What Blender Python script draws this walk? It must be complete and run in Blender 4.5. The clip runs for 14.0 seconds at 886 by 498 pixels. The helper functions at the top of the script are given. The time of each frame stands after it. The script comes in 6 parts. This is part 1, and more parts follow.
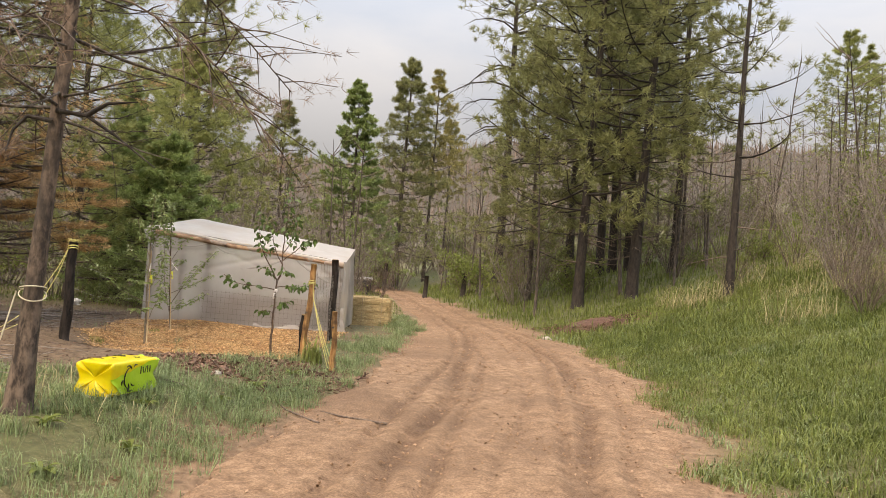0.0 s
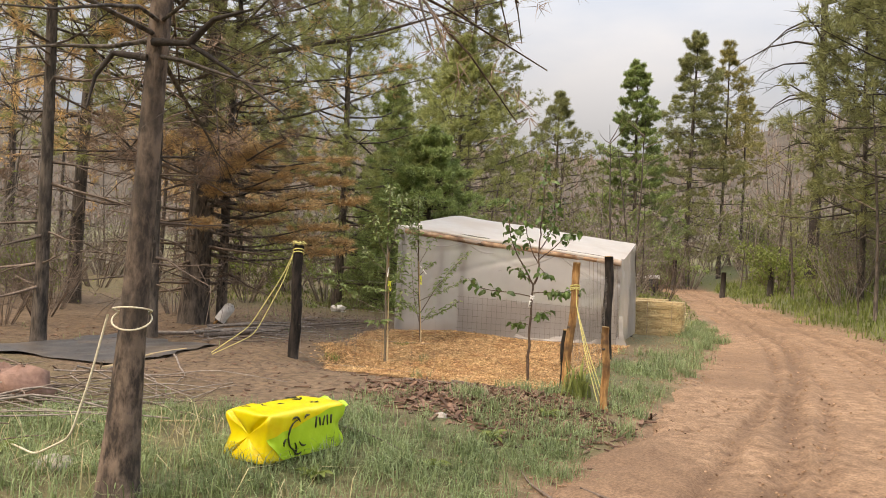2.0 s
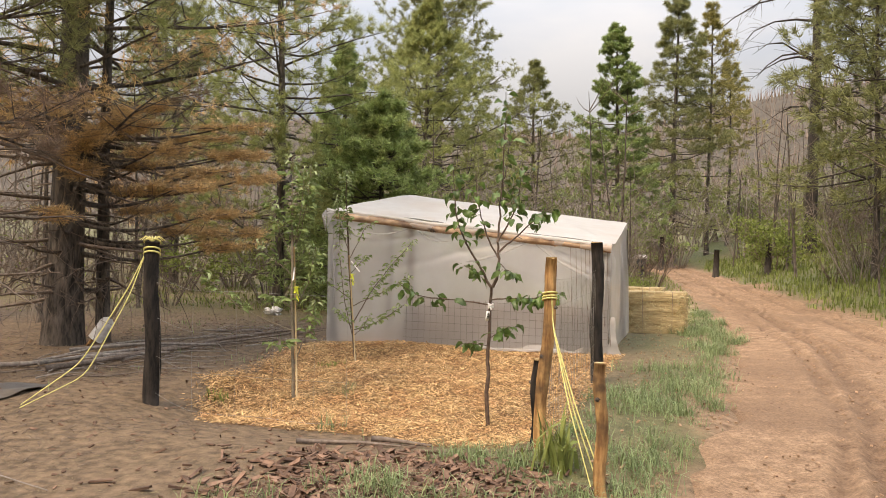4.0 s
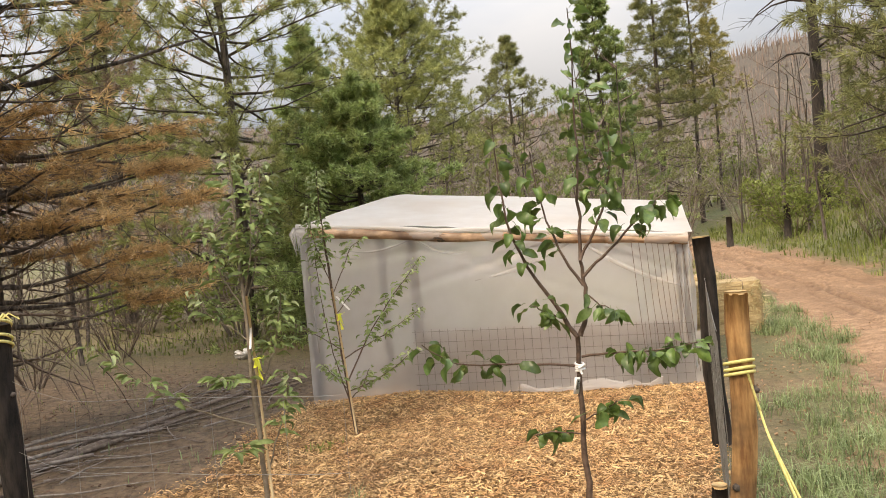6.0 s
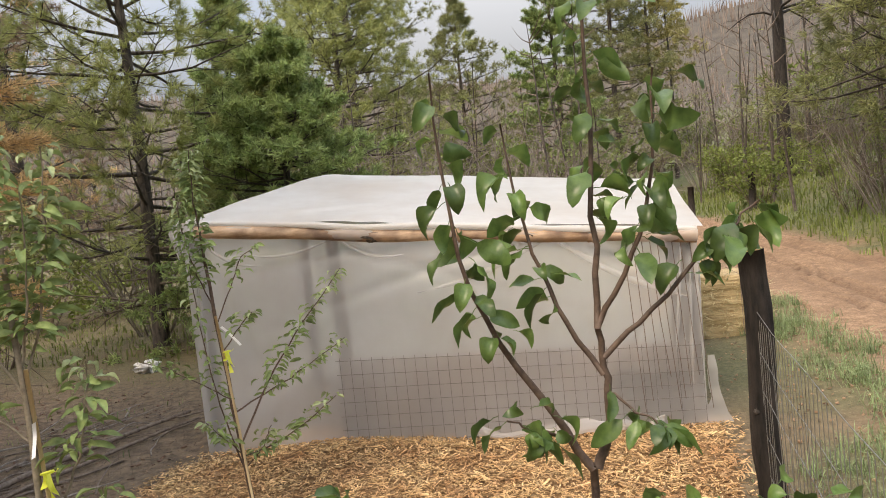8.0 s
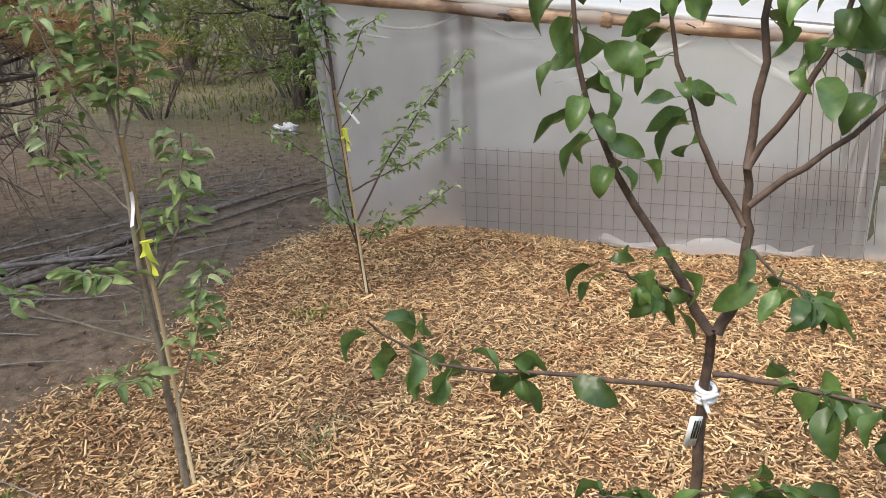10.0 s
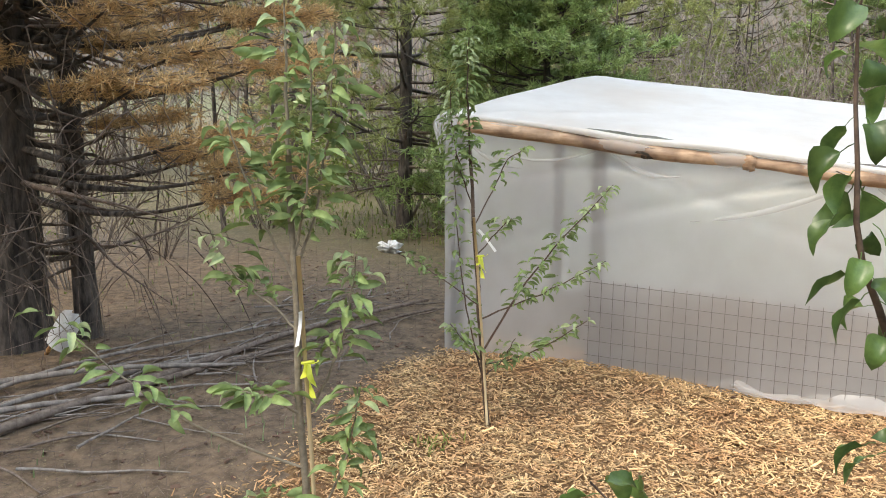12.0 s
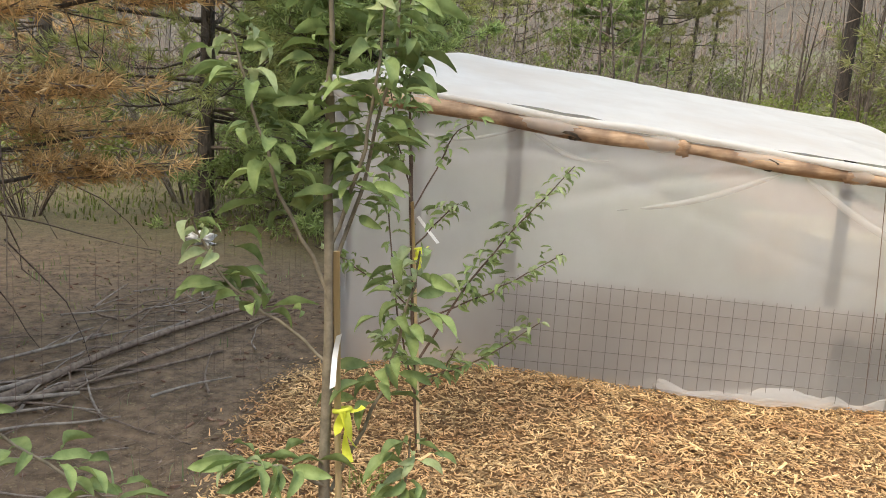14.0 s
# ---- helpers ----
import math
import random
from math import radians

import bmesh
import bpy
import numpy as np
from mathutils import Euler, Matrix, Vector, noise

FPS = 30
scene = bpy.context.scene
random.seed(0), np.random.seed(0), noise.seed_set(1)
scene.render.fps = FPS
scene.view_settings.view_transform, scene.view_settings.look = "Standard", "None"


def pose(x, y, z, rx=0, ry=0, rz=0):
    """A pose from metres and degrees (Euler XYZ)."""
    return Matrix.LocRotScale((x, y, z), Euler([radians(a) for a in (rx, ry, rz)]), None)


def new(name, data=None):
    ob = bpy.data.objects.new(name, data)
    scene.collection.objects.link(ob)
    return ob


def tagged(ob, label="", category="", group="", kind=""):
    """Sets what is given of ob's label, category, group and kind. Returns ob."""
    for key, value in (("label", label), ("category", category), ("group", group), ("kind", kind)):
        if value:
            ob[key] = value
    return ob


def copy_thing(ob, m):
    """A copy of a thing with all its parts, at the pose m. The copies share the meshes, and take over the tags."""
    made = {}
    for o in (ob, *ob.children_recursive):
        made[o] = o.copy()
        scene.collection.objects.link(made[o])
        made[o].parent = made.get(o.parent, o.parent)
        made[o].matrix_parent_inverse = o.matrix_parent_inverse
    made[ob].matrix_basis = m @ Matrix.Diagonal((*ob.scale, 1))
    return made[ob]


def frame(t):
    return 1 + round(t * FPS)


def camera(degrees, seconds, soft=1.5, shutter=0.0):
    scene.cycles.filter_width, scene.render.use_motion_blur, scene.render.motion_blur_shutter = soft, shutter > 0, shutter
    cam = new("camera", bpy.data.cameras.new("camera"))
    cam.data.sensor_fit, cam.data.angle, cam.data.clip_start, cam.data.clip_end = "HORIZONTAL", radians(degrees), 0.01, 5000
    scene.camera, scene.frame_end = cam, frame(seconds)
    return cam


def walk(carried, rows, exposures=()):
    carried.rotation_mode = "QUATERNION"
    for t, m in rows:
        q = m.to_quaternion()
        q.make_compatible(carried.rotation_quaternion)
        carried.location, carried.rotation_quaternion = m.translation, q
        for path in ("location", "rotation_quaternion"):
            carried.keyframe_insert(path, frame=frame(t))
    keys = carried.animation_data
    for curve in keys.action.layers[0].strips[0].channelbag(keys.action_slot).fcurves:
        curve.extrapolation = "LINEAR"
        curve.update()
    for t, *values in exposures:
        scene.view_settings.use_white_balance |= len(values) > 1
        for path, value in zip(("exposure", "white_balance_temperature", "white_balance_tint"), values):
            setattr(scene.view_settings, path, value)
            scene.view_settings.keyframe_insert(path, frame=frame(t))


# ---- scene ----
cam = camera(59.5, 14.0, soft=0.95)
METRES, EYE, TILT, LEAN, TURN = 10.7, 1.5, 0.0, 0.0, 0.0
ROWS = [
    (0.0, 0.0, 0.0, 0.0, -0.2, 2.65, -4.23),
    (0.5, 0.0036, 0.0539, -0.0003, 3.2, 2.42, -3.8),
    (1.0, -0.0014, 0.1101, -0.0001, 9.6, 2.1, -2.99),
    (1.5, -0.0112, 0.165, 0.0009, 17.21, 1.7, -2.6),
    (2.0, -0.0174, 0.2198, 0.0039, 20.67, 1.27, -2.9),
    (2.5, -0.0199, 0.2781, 0.0056, 18.98, 1.1, -3.98),
    (5.0, -0.1058, 0.5491, 0.0245, 19.92, -0.89, 2.38),
    (5.5, -0.1323, 0.5938, 0.0282, 19.48, -1.07, 4.15),
    (6.0, -0.154, 0.6436, 0.0343, 17.79, -0.57, 5.19),
    (6.5, -0.1727, 0.6915, 0.0416, 15.8, 0.32, 5.7),
    (7.0, -0.1877, 0.7328, 0.0477, 13.94, 1.13, 5.92),
    (9.5, -0.1857, 0.8231, 0.0528, 19.74, -16.32, 2.98),
    (10.0, -0.1881, 0.8229, 0.0529, 25.51, -18.72, 2.31),
    (10.5, -0.1933, 0.8199, 0.0537, 30.86, -18.22, 1.66),
    (11.0, -0.1943, 0.8192, 0.0543, 33.94, -15.78, 0.95),
    (11.5, -0.1984, 0.8185, 0.0581, 34.17, -12.5, 0.24),
    (12.0, -0.2172, 0.8163, 0.0561, 31.63, -9.78, -0.32),
    (12.5, -0.2388, 0.821, 0.0539, 27.56, -8.15, -0.69),
    (13.0, -0.265, 0.8365, 0.0508, 23.03, -7.87, -1.17),
    (13.5, -0.2912, 0.8434, 0.0458, 19.2, -8.52, -1.98),
    (14.0, -0.3155, 0.8451, 0.0427, 13.64, -9.87, -3.23),
]
walk(cam, [(t, pose(0, 0, EYE, TILT, LEAN, TURN) @ pose(METRES * x, METRES * y, METRES * z, 90 + pitch, roll, yaw)) for t, x, y, z, yaw, pitch, roll in ROWS],
     exposures=[(0.0, 0.34, 8500, 14), (2.7, 0.46, 8500, 14), (5.8, 0.57, 8500, 13), (7.0, 0.49, 8500, 12), (9.5, 0.42, 6700, 10), (11.0, 0.58, 6700, 7), (12.0, 0.76, 7000, 6), (13.0, 0.68, 7300, 7), (14.0, 0.58, 7500, 7)])

# ---- sky and sun: a bright, thinly overcast afternoon ----
SUN_ELEV, SUN_TURN = 52, 205
world = bpy.data.worlds.new("sky")
scene.world = world
world.use_nodes = True
wn, wl = world.node_tree.nodes, world.node_tree.links
wn.clear()
w_out = wn.new("ShaderNodeOutputWorld")
w_bg = wn.new("ShaderNodeBackground")
w_sky = wn.new("ShaderNodeTexSky")
w_sky.sky_type, w_sky.sun_disc = "NISHITA", False
w_sky.sun_elevation, w_sky.sun_rotation = radians(SUN_ELEV), radians(SUN_TURN)
w_sky.dust_density = 3.0
w_co = wn.new("ShaderNodeTexCoord")
w_map = wn.new("ShaderNodeMapping")
w_map.inputs["Scale"].default_value = (1.0, 1.0, 3.2)
w_noise = wn.new("ShaderNodeTexNoise")
w_noise.inputs["Scale"].default_value = 1.7
w_noise.inputs["Detail"].default_value = 7.0
w_noise.inputs["Roughness"].default_value = 0.52
w_ramp = wn.new("ShaderNodeValToRGB")
w_ramp.color_ramp.elements[0].position, w_ramp.color_ramp.elements[1].position = 0.36, 0.68
w_ramp.color_ramp.elements[0].color, w_ramp.color_ramp.elements[1].color = (3.3, 4.5, 6.6, 1), (5.9, 6.6, 7.9, 1)
w_mix = wn.new("ShaderNodeMix")
w_mix.data_type = "RGBA"
w_mix.inputs["Factor"].default_value = 0.9
wl.new(w_co.outputs["Generated"], w_map.inputs["Vector"])
wl.new(w_map.outputs["Vector"], w_noise.inputs["Vector"])
wl.new(w_noise.outputs["Fac"], w_ramp.inputs["Fac"])
wl.new(w_sky.outputs["Color"], w_mix.inputs["A"])
wl.new(w_ramp.outputs["Color"], w_mix.inputs["B"])
# an overcast sky grows brighter from the skyline to the zenith
w_sep = wn.new("ShaderNodeSeparateXYZ")
w_up = wn.new("ShaderNodeMapRange")
w_up.inputs["From Min"].default_value, w_up.inputs["From Max"].default_value = 0.05, 1.0
w_up.inputs["To Min"].default_value, w_up.inputs["To Max"].default_value = 0.29, 3.5
w_scale = wn.new("ShaderNodeVectorMath")
w_scale.operation = "SCALE"
wl.new(w_co.outputs["Generated"], w_sep.inputs["Vector"])
wl.new(w_sep.outputs["Z"], w_up.inputs["Value"])
wl.new(w_mix.outputs["Result"], w_scale.inputs[0])
wl.new(w_up.outputs["Result"], w_scale.inputs["Scale"])
wl.new(w_scale.outputs["Vector"], w_bg.inputs["Color"])
wl.new(w_bg.outputs["Background"], w_out.inputs["Surface"])
w_bg.inputs["Strength"].default_value = 0.1
sun_data = bpy.data.lights.new("sun", "SUN")
sun_data.energy, sun_data.angle, sun_data.color = 2.6, radians(22), (1.0, 0.90, 0.76)
sun = new("sun", sun_data)
sa, se = radians(SUN_TURN), radians(SUN_ELEV)
sun_dir = Vector((math.sin(sa) * math.cos(se), math.cos(sa) * math.cos(se), math.sin(se)))
sun.matrix_world = Matrix.Translation((0, 0, 30)) @ sun_dir.to_track_quat("Z", "Y").to_matrix().to_4x4()


# ---- materials ----
def mat(name, dark, light, scale=10.0, rough=0.85, bump=0.4, depth=0.01, stain=None, stain_scale=1.3, stain_amount=0.6, island=0.0, each=0.0,
        metal=0.0, stretch=(1, 1, 1), thin=0.0, spec=0.3, clear=0.0, grit=0.0, crisp=0.18):
    """A surface with grain between two colours, stains at a larger scale and a fine relief."""
    m = bpy.data.materials.new(name)
    m.use_nodes = True
    n, l = m.node_tree.nodes, m.node_tree.links
    n.clear()
    out = n.new("ShaderNodeOutputMaterial")
    bsdf = n.new("ShaderNodeBsdfPrincipled")
    co = n.new("ShaderNodeTexCoord")
    mp = n.new("ShaderNodeMapping")
    mp.inputs["Scale"].default_value = stretch
    l.new(co.outputs["Object"], mp.inputs["Vector"])
    grain = n.new("ShaderNodeTexNoise")
    grain.inputs["Scale"].default_value, grain.inputs["Detail"].default_value, grain.inputs["Roughness"].default_value = scale, 8.0, 0.65
    l.new(mp.outputs["Vector"], grain.inputs["Vector"])
    ramp = n.new("ShaderNodeValToRGB")
    ramp.color_ramp.elements[0].position, ramp.color_ramp.elements[1].position = 0.5 - crisp, 0.5 + crisp
    ramp.color_ramp.elements[0].color, ramp.color_ramp.elements[1].color = (*dark, 1), (*light, 1)
    l.new(grain.outputs["Fac"], ramp.inputs["Fac"])
    colour = ramp.outputs["Color"]
    if stain:
        big = n.new("ShaderNodeTexNoise")
        big.inputs["Scale"].default_value, big.inputs["Detail"].default_value = stain_scale, 4.0
        l.new(co.outputs["Object"], big.inputs["Vector"])
        cut = n.new("ShaderNodeMapRange")
        cut.inputs["From Min"].default_value, cut.inputs["From Max"].default_value = 0.42, 0.66
        cut.inputs["To Max"].default_value = stain_amount
        l.new(big.outputs["Fac"], cut.inputs["Value"])
        mix = n.new("ShaderNodeMix")
        mix.data_type = "RGBA"
        l.new(cut.outputs["Result"], mix.inputs["Factor"])
        l.new(colour, mix.inputs["A"])
        mix.inputs["B"].default_value = (*stain, 1)
        colour = mix.outputs["Result"]
    if grit:
        fine = n.new("ShaderNodeTexNoise")
        fine.inputs["Scale"].default_value, fine.inputs["Detail"].default_value, fine.inputs["Roughness"].default_value = scale * 6, 6.0, 0.75
        l.new(co.outputs["Object"], fine.inputs["Vector"])
        span = n.new("ShaderNodeMapRange")
        span.inputs["From Min"].default_value, span.inputs["From Max"].default_value = 0.4, 0.6
        span.inputs["To Min"].default_value, span.inputs["To Max"].default_value = 1 - grit, 1 + grit
        l.new(fine.outputs["Fac"], span.inputs["Value"])
        tone = n.new("ShaderNodeHueSaturation")
        l.new(span.outputs["Result"], tone.inputs["Value"])
        l.new(colour, tone.inputs["Color"])
        colour = tone.outputs["Color"]
    if island or each:
        if island:
            source = n.new("ShaderNodeNewGeometry").outputs["Random Per Island"]
        else:
            source = n.new("ShaderNodeObjectInfo").outputs["Random"]
        rng = n.new("ShaderNodeMapRange")
        rng.inputs["To Min"].default_value, rng.inputs["To Max"].default_value = 1 - (island or each), 1 + (island or each)
        l.new(source, rng.inputs["Value"])
        hsv = n.new("ShaderNodeHueSaturation")
        l.new(rng.outputs["Result"], hsv.inputs["Value"])
        l.new(colour, hsv.inputs["Color"])
        colour = hsv.outputs["Color"]
    l.new(colour, bsdf.inputs["Base Color"])
    bsdf.inputs["Roughness"].default_value, bsdf.inputs["Metallic"].default_value = rough, metal
    bsdf.inputs["Specular IOR Level"].default_value = spec
    if bump:
        b = n.new("ShaderNodeBump")
        b.inputs["Strength"].default_value, b.inputs["Distance"].default_value = bump, depth
        l.new(grain.outputs["Fac"], b.inputs["Height"])
        if grit:
            b2 = n.new("ShaderNodeBump")
            b2.inputs["Strength"].default_value, b2.inputs["Distance"].default_value = 0.9, 0.012
            l.new(fine.outputs["Fac"], b2.inputs["Height"])
            l.new(b.outputs["Normal"], b2.inputs["Normal"])
            b = b2
        l.new(b.outputs["Normal"], bsdf.inputs["Normal"])
    last = bsdf.outputs["BSDF"]
    if thin:
        tr = n.new("ShaderNodeBsdfTranslucent")
        l.new(colour, tr.inputs["Color"])
        mx = n.new("ShaderNodeMixShader")
        mx.inputs["Fac"].default_value = thin
        l.new(last, mx.inputs[1])
        l.new(tr.outputs["BSDF"], mx.inputs[2])
        last = mx.outputs["Shader"]
    if clear:
        tp = n.new("ShaderNodeBsdfTransparent")
        mx = n.new("ShaderNodeMixShader")
        mx.inputs["Fac"].default_value = clear
        l.new(last, mx.inputs[1])
        l.new(tp.outputs["BSDF"], mx.inputs[2])
        last = mx.outputs["Shader"]
    l.new(last, out.inputs["Surface"])
    return m


def ground_material():
    """Forest soil, turf and yard earth, mixed by the masks that the ground's own vertices carry."""
    m = mat("ground", (0.085, 0.066, 0.036), (0.20, 0.15, 0.085), scale=6.0, bump=0.8, depth=0.04, stain=(0.125, 0.105, 0.055), stain_scale=0.9, stain_amount=0.8, grit=0.45)
    n, l = m.node_tree.nodes, m.node_tree.links
    bsdf = [k for k in n if k.type == "BSDF_PRINCIPLED"][0]
    base = bsdf.inputs["Base Color"].links[0].from_socket
    for mask, a, b, sc in (("turf", (0.065, 0.08, 0.03), (0.17, 0.18, 0.075), 11.0), ("dirt", (0.15, 0.09, 0.055), (0.36, 0.23, 0.145), 13.0), ("soil", (0.085, 0.058, 0.037), (0.24, 0.162, 0.105), 14.0), ("burnt", (0.05, 0.04, 0.031), (0.10, 0.08, 0.06), 0.25)):
        at = n.new("ShaderNodeAttribute")
        at.attribute_name = mask
        no = n.new("ShaderNodeTexNoise")
        no.inputs["Scale"].default_value, no.inputs["Detail"].default_value = sc, 9.0
        rp = n.new("ShaderNodeValToRGB")
        rp.color_ramp.elements[0].position, rp.color_ramp.elements[1].position = 0.3, 0.7
        rp.color_ramp.elements[0].color, rp.color_ramp.elements[1].color = (*a, 1), (*b, 1)
        co = n.new("ShaderNodeTexCoord")
        l.new(co.outputs["Object"], no.inputs["Vector"])
        l.new(no.outputs["Fac"], rp.inputs["Fac"])
        mx = n.new("ShaderNodeMix")
        mx.data_type = "RGBA"
        l.new(at.outputs["Fac"], mx.inputs["Factor"])
        l.new(base, mx.inputs["A"])
        l.new(rp.outputs["Color"], mx.inputs["B"])
        base = mx.outputs["Result"]
    # crumbs, straw and dark litter over all of it
    co = n.new("ShaderNodeTexCoord")
    for sc, lo, hi, tone in ((46.0, 0.57, 0.66, (0.36, 0.28, 0.16)), (38.0, 0.58, 0.68, (0.05, 0.036, 0.025)), (7.0, 0.55, 0.7, (0.06, 0.052, 0.028))):
        no = n.new("ShaderNodeTexNoise")
        no.inputs["Scale"].default_value, no.inputs["Detail"].default_value, no.inputs["Roughness"].default_value = sc, 5.0, 0.7
        no.inputs["Distortion"].default_value = 1.2
        l.new(co.outputs["Object"], no.inputs["Vector"])
        cut = n.new("ShaderNodeMapRange")
        cut.inputs["From Min"].default_value, cut.inputs["From Max"].default_value, cut.inputs["To Max"].default_value = lo, hi, 0.6
        l.new(no.outputs["Fac"], cut.inputs["Value"])
        mx = n.new("ShaderNodeMix")
        mx.data_type = "RGBA"
        l.new(cut.outputs["Result"], mx.inputs["Factor"])
        l.new(base, mx.inputs["A"])
        mx.inputs["B"].default_value = (*tone, 1)
        base = mx.outputs["Result"]
    l.new(base, bsdf.inputs["Base Color"])
    return m


M_GROUND = ground_material()
M_ROAD = mat("road_earth", (0.185, 0.11, 0.066), (0.40, 0.255, 0.16), scale=9, rough=0.95, bump=0.8, depth=0.012, stain=(0.20, 0.122, 0.076), stain_scale=0.9, stain_amount=0.8, grit=0.28)
def wheel_tracks(m):
    """Damp, packed earth where wheels have run, by the mask that the road's vertices carry."""
    n, l = m.node_tree.nodes, m.node_tree.links
    bsdf = [k for k in n if k.type == "BSDF_PRINCIPLED"][0]
    base = bsdf.inputs["Base Color"].links[0].from_socket
    at = n.new("ShaderNodeAttribute")
    at.attribute_name = "packed"
    mx = n.new("ShaderNodeMix")
    mx.data_type = "RGBA"
    mx.blend_type = "MULTIPLY"
    l.new(at.outputs["Fac"], mx.inputs["Factor"])
    l.new(base, mx.inputs["A"])
    mx.inputs["B"].default_value = (0.55, 0.52, 0.51, 1)
    l.new(mx.outputs["Result"], bsdf.inputs["Base Color"])


wheel_tracks(M_ROAD)
M_BARK = mat("pine_bark", (0.035, 0.029, 0.025), (0.175, 0.142, 0.118), scale=22, bump=1.0, depth=0.03, stretch=(1, 1, 0.22), stain=(0.035, 0.03, 0.028), stain_scale=1.5, crisp=0.12)
M_BARK_RED = mat("flaking_pine_bark", (0.045, 0.034, 0.029), (0.24, 0.175, 0.135), scale=20, bump=1.0, depth=0.03, stretch=(1, 1, 0.4), stain=(0.07, 0.056, 0.048), stain_scale=2.6, stain_amount=0.9, crisp=0.09)
M_CHAR = mat("charred_bark", (0.016, 0.014, 0.013), (0.07, 0.056, 0.048), scale=20, bump=1.0, depth=0.02, stretch=(1, 1, 0.3))
M_TWIG = mat("dead_twig", (0.09, 0.066, 0.053), (0.24, 0.183, 0.147), scale=30, bump=0.2, island=0.35)
M_GREY = mat("grey_dead_wood", (0.14, 0.115, 0.10), (0.34, 0.29, 0.25), scale=22, bump=0.4, stretch=(1, 1, 0.3), island=0.3)
M_NEEDLE = mat("pine_needles", (0.18, 0.19, 0.08), (0.37, 0.375, 0.17), scale=3, rough=0.5, bump=0, island=0.5, thin=0.55)
M_NEEDLE_LIGHT = mat("bright_pine_needles", (0.25, 0.275, 0.095), (0.44, 0.455, 0.19), scale=3, rough=0.5, bump=0, island=0.4, thin=0.6)
M_FIR = mat("fir_needles", (0.20, 0.285, 0.095), (0.42, 0.485, 0.21), scale=4, rough=0.5, bump=0, island=0.45, thin=0.5)
M_YELLOW = mat("yellowing_needles", (0.30, 0.27, 0.10), (0.48, 0.43, 0.18), scale=3, rough=0.7, bump=0, island=0.35, thin=0.3)
M_BROWN = mat("dead_brown_needles", (0.46, 0.295, 0.135), (0.75, 0.53, 0.275), scale=3, rough=0.8, bump=0, island=0.45, thin=0.4)
M_RUST = mat("withered_needles", (0.20, 0.135, 0.10), (0.38, 0.27, 0.20), scale=3, rough=0.8, bump=0, island=0.4, thin=0.2)
M_GRASS = mat("verge_grass", (0.165, 0.215, 0.095), (0.32, 0.39, 0.195), scale=1.5, rough=0.6, bump=0, island=0.4, thin=0.3)
M_GRASS_R = mat("hillside_grass", (0.105, 0.142, 0.036), (0.255, 0.285, 0.09), scale=0.8, rough=0.6, bump=0, island=0.4, thin=0.3)
M_STRAW = mat("dry_grass", (0.38, 0.32, 0.17), (0.62, 0.54, 0.33), scale=4, rough=0.7, bump=0, island=0.3, thin=0.2)
M_SHRUB = mat("spring_shrub_leaves", (0.13, 0.17, 0.04), (0.27, 0.31, 0.09), scale=2, rough=0.6, bump=0, island=0.4, thin=0.35)
M_PEAR = mat("glossy_pear_leaf", (0.055, 0.105, 0.026), (0.135, 0.21, 0.055), scale=25, rough=0.36, bump=0.3, depth=0.003, each=0.42, thin=0.3, spec=0.5)
M_APPLE = mat("downy_apple_leaf", (0.125, 0.180, 0.060), (0.255, 0.325, 0.130), scale=25, rough=0.6, bump=0.15, depth=0.002, each=0.3, thin=0.3)
M_DOWNY = mat("pale_young_leaf", (0.26, 0.32, 0.15), (0.46, 0.52, 0.30), scale=25, rough=0.65, bump=0.15, depth=0.002, each=0.25, thin=0.35)
M_STEM = mat("young_bark", (0.055, 0.036, 0.028), (0.145, 0.096, 0.07), scale=40, bump=0.3, depth=0.003, rough=0.6)
M_STEM_GREY = mat("grey_young_bark", (0.14, 0.115, 0.085), (0.27, 0.225, 0.165), scale=40, bump=0.3, depth=0.003)
M_CANE = mat("bamboo_stake", (0.40, 0.29, 0.16), (0.62, 0.48, 0.29), scale=14, bump=0.3, depth=0.003, stretch=(1, 1, 0.15), rough=0.6)
M_CHIP = mat("wood_chip", (0.35, 0.20, 0.095), (0.73, 0.505, 0.265), scale=12, bump=0.3, depth=0.003, island=0.6, rough=0.8, stain=(0.33, 0.15, 0.07), stain_scale=4, stain_amount=0.5)
M_CHIP_ONE = mat("loose_wood_chip", (0.45, 0.28, 0.12), (0.78, 0.56, 0.29), scale=12, bump=0.3, depth=0.003, each=0.35, rough=0.8)
M_CLOD = mat("road_clod", (0.24, 0.145, 0.088), (0.42, 0.27, 0.17), scale=20, bump=0.5, depth=0.005, rough=0.95, island=0.3)
M_CHIP_BED = mat("chip_litter", (0.09, 0.048, 0.024), (0.36, 0.215, 0.10), scale=55, bump=1.0, depth=0.02, stain=(0.22, 0.12, 0.06), stain_scale=3, rough=0.9)
M_MULCH = mat("bark_mulch", (0.09, 0.05, 0.035), (0.24, 0.145, 0.10), scale=14, bump=0.4, island=0.45)
M_REDSOIL = mat("red_mulch_soil", (0.075, 0.04, 0.03), (0.17, 0.095, 0.07), scale=16, bump=1.0, depth=0.03)
M_PEELED = mat("peeled_log", (0.22, 0.10, 0.037), (0.62, 0.36, 0.15), scale=14, bump=0.9, depth=0.01, stretch=(2.2, 2.2, 0.3), stain=(0.07, 0.042, 0.026), stain_scale=6, stain_amount=1.0, crisp=0.13)
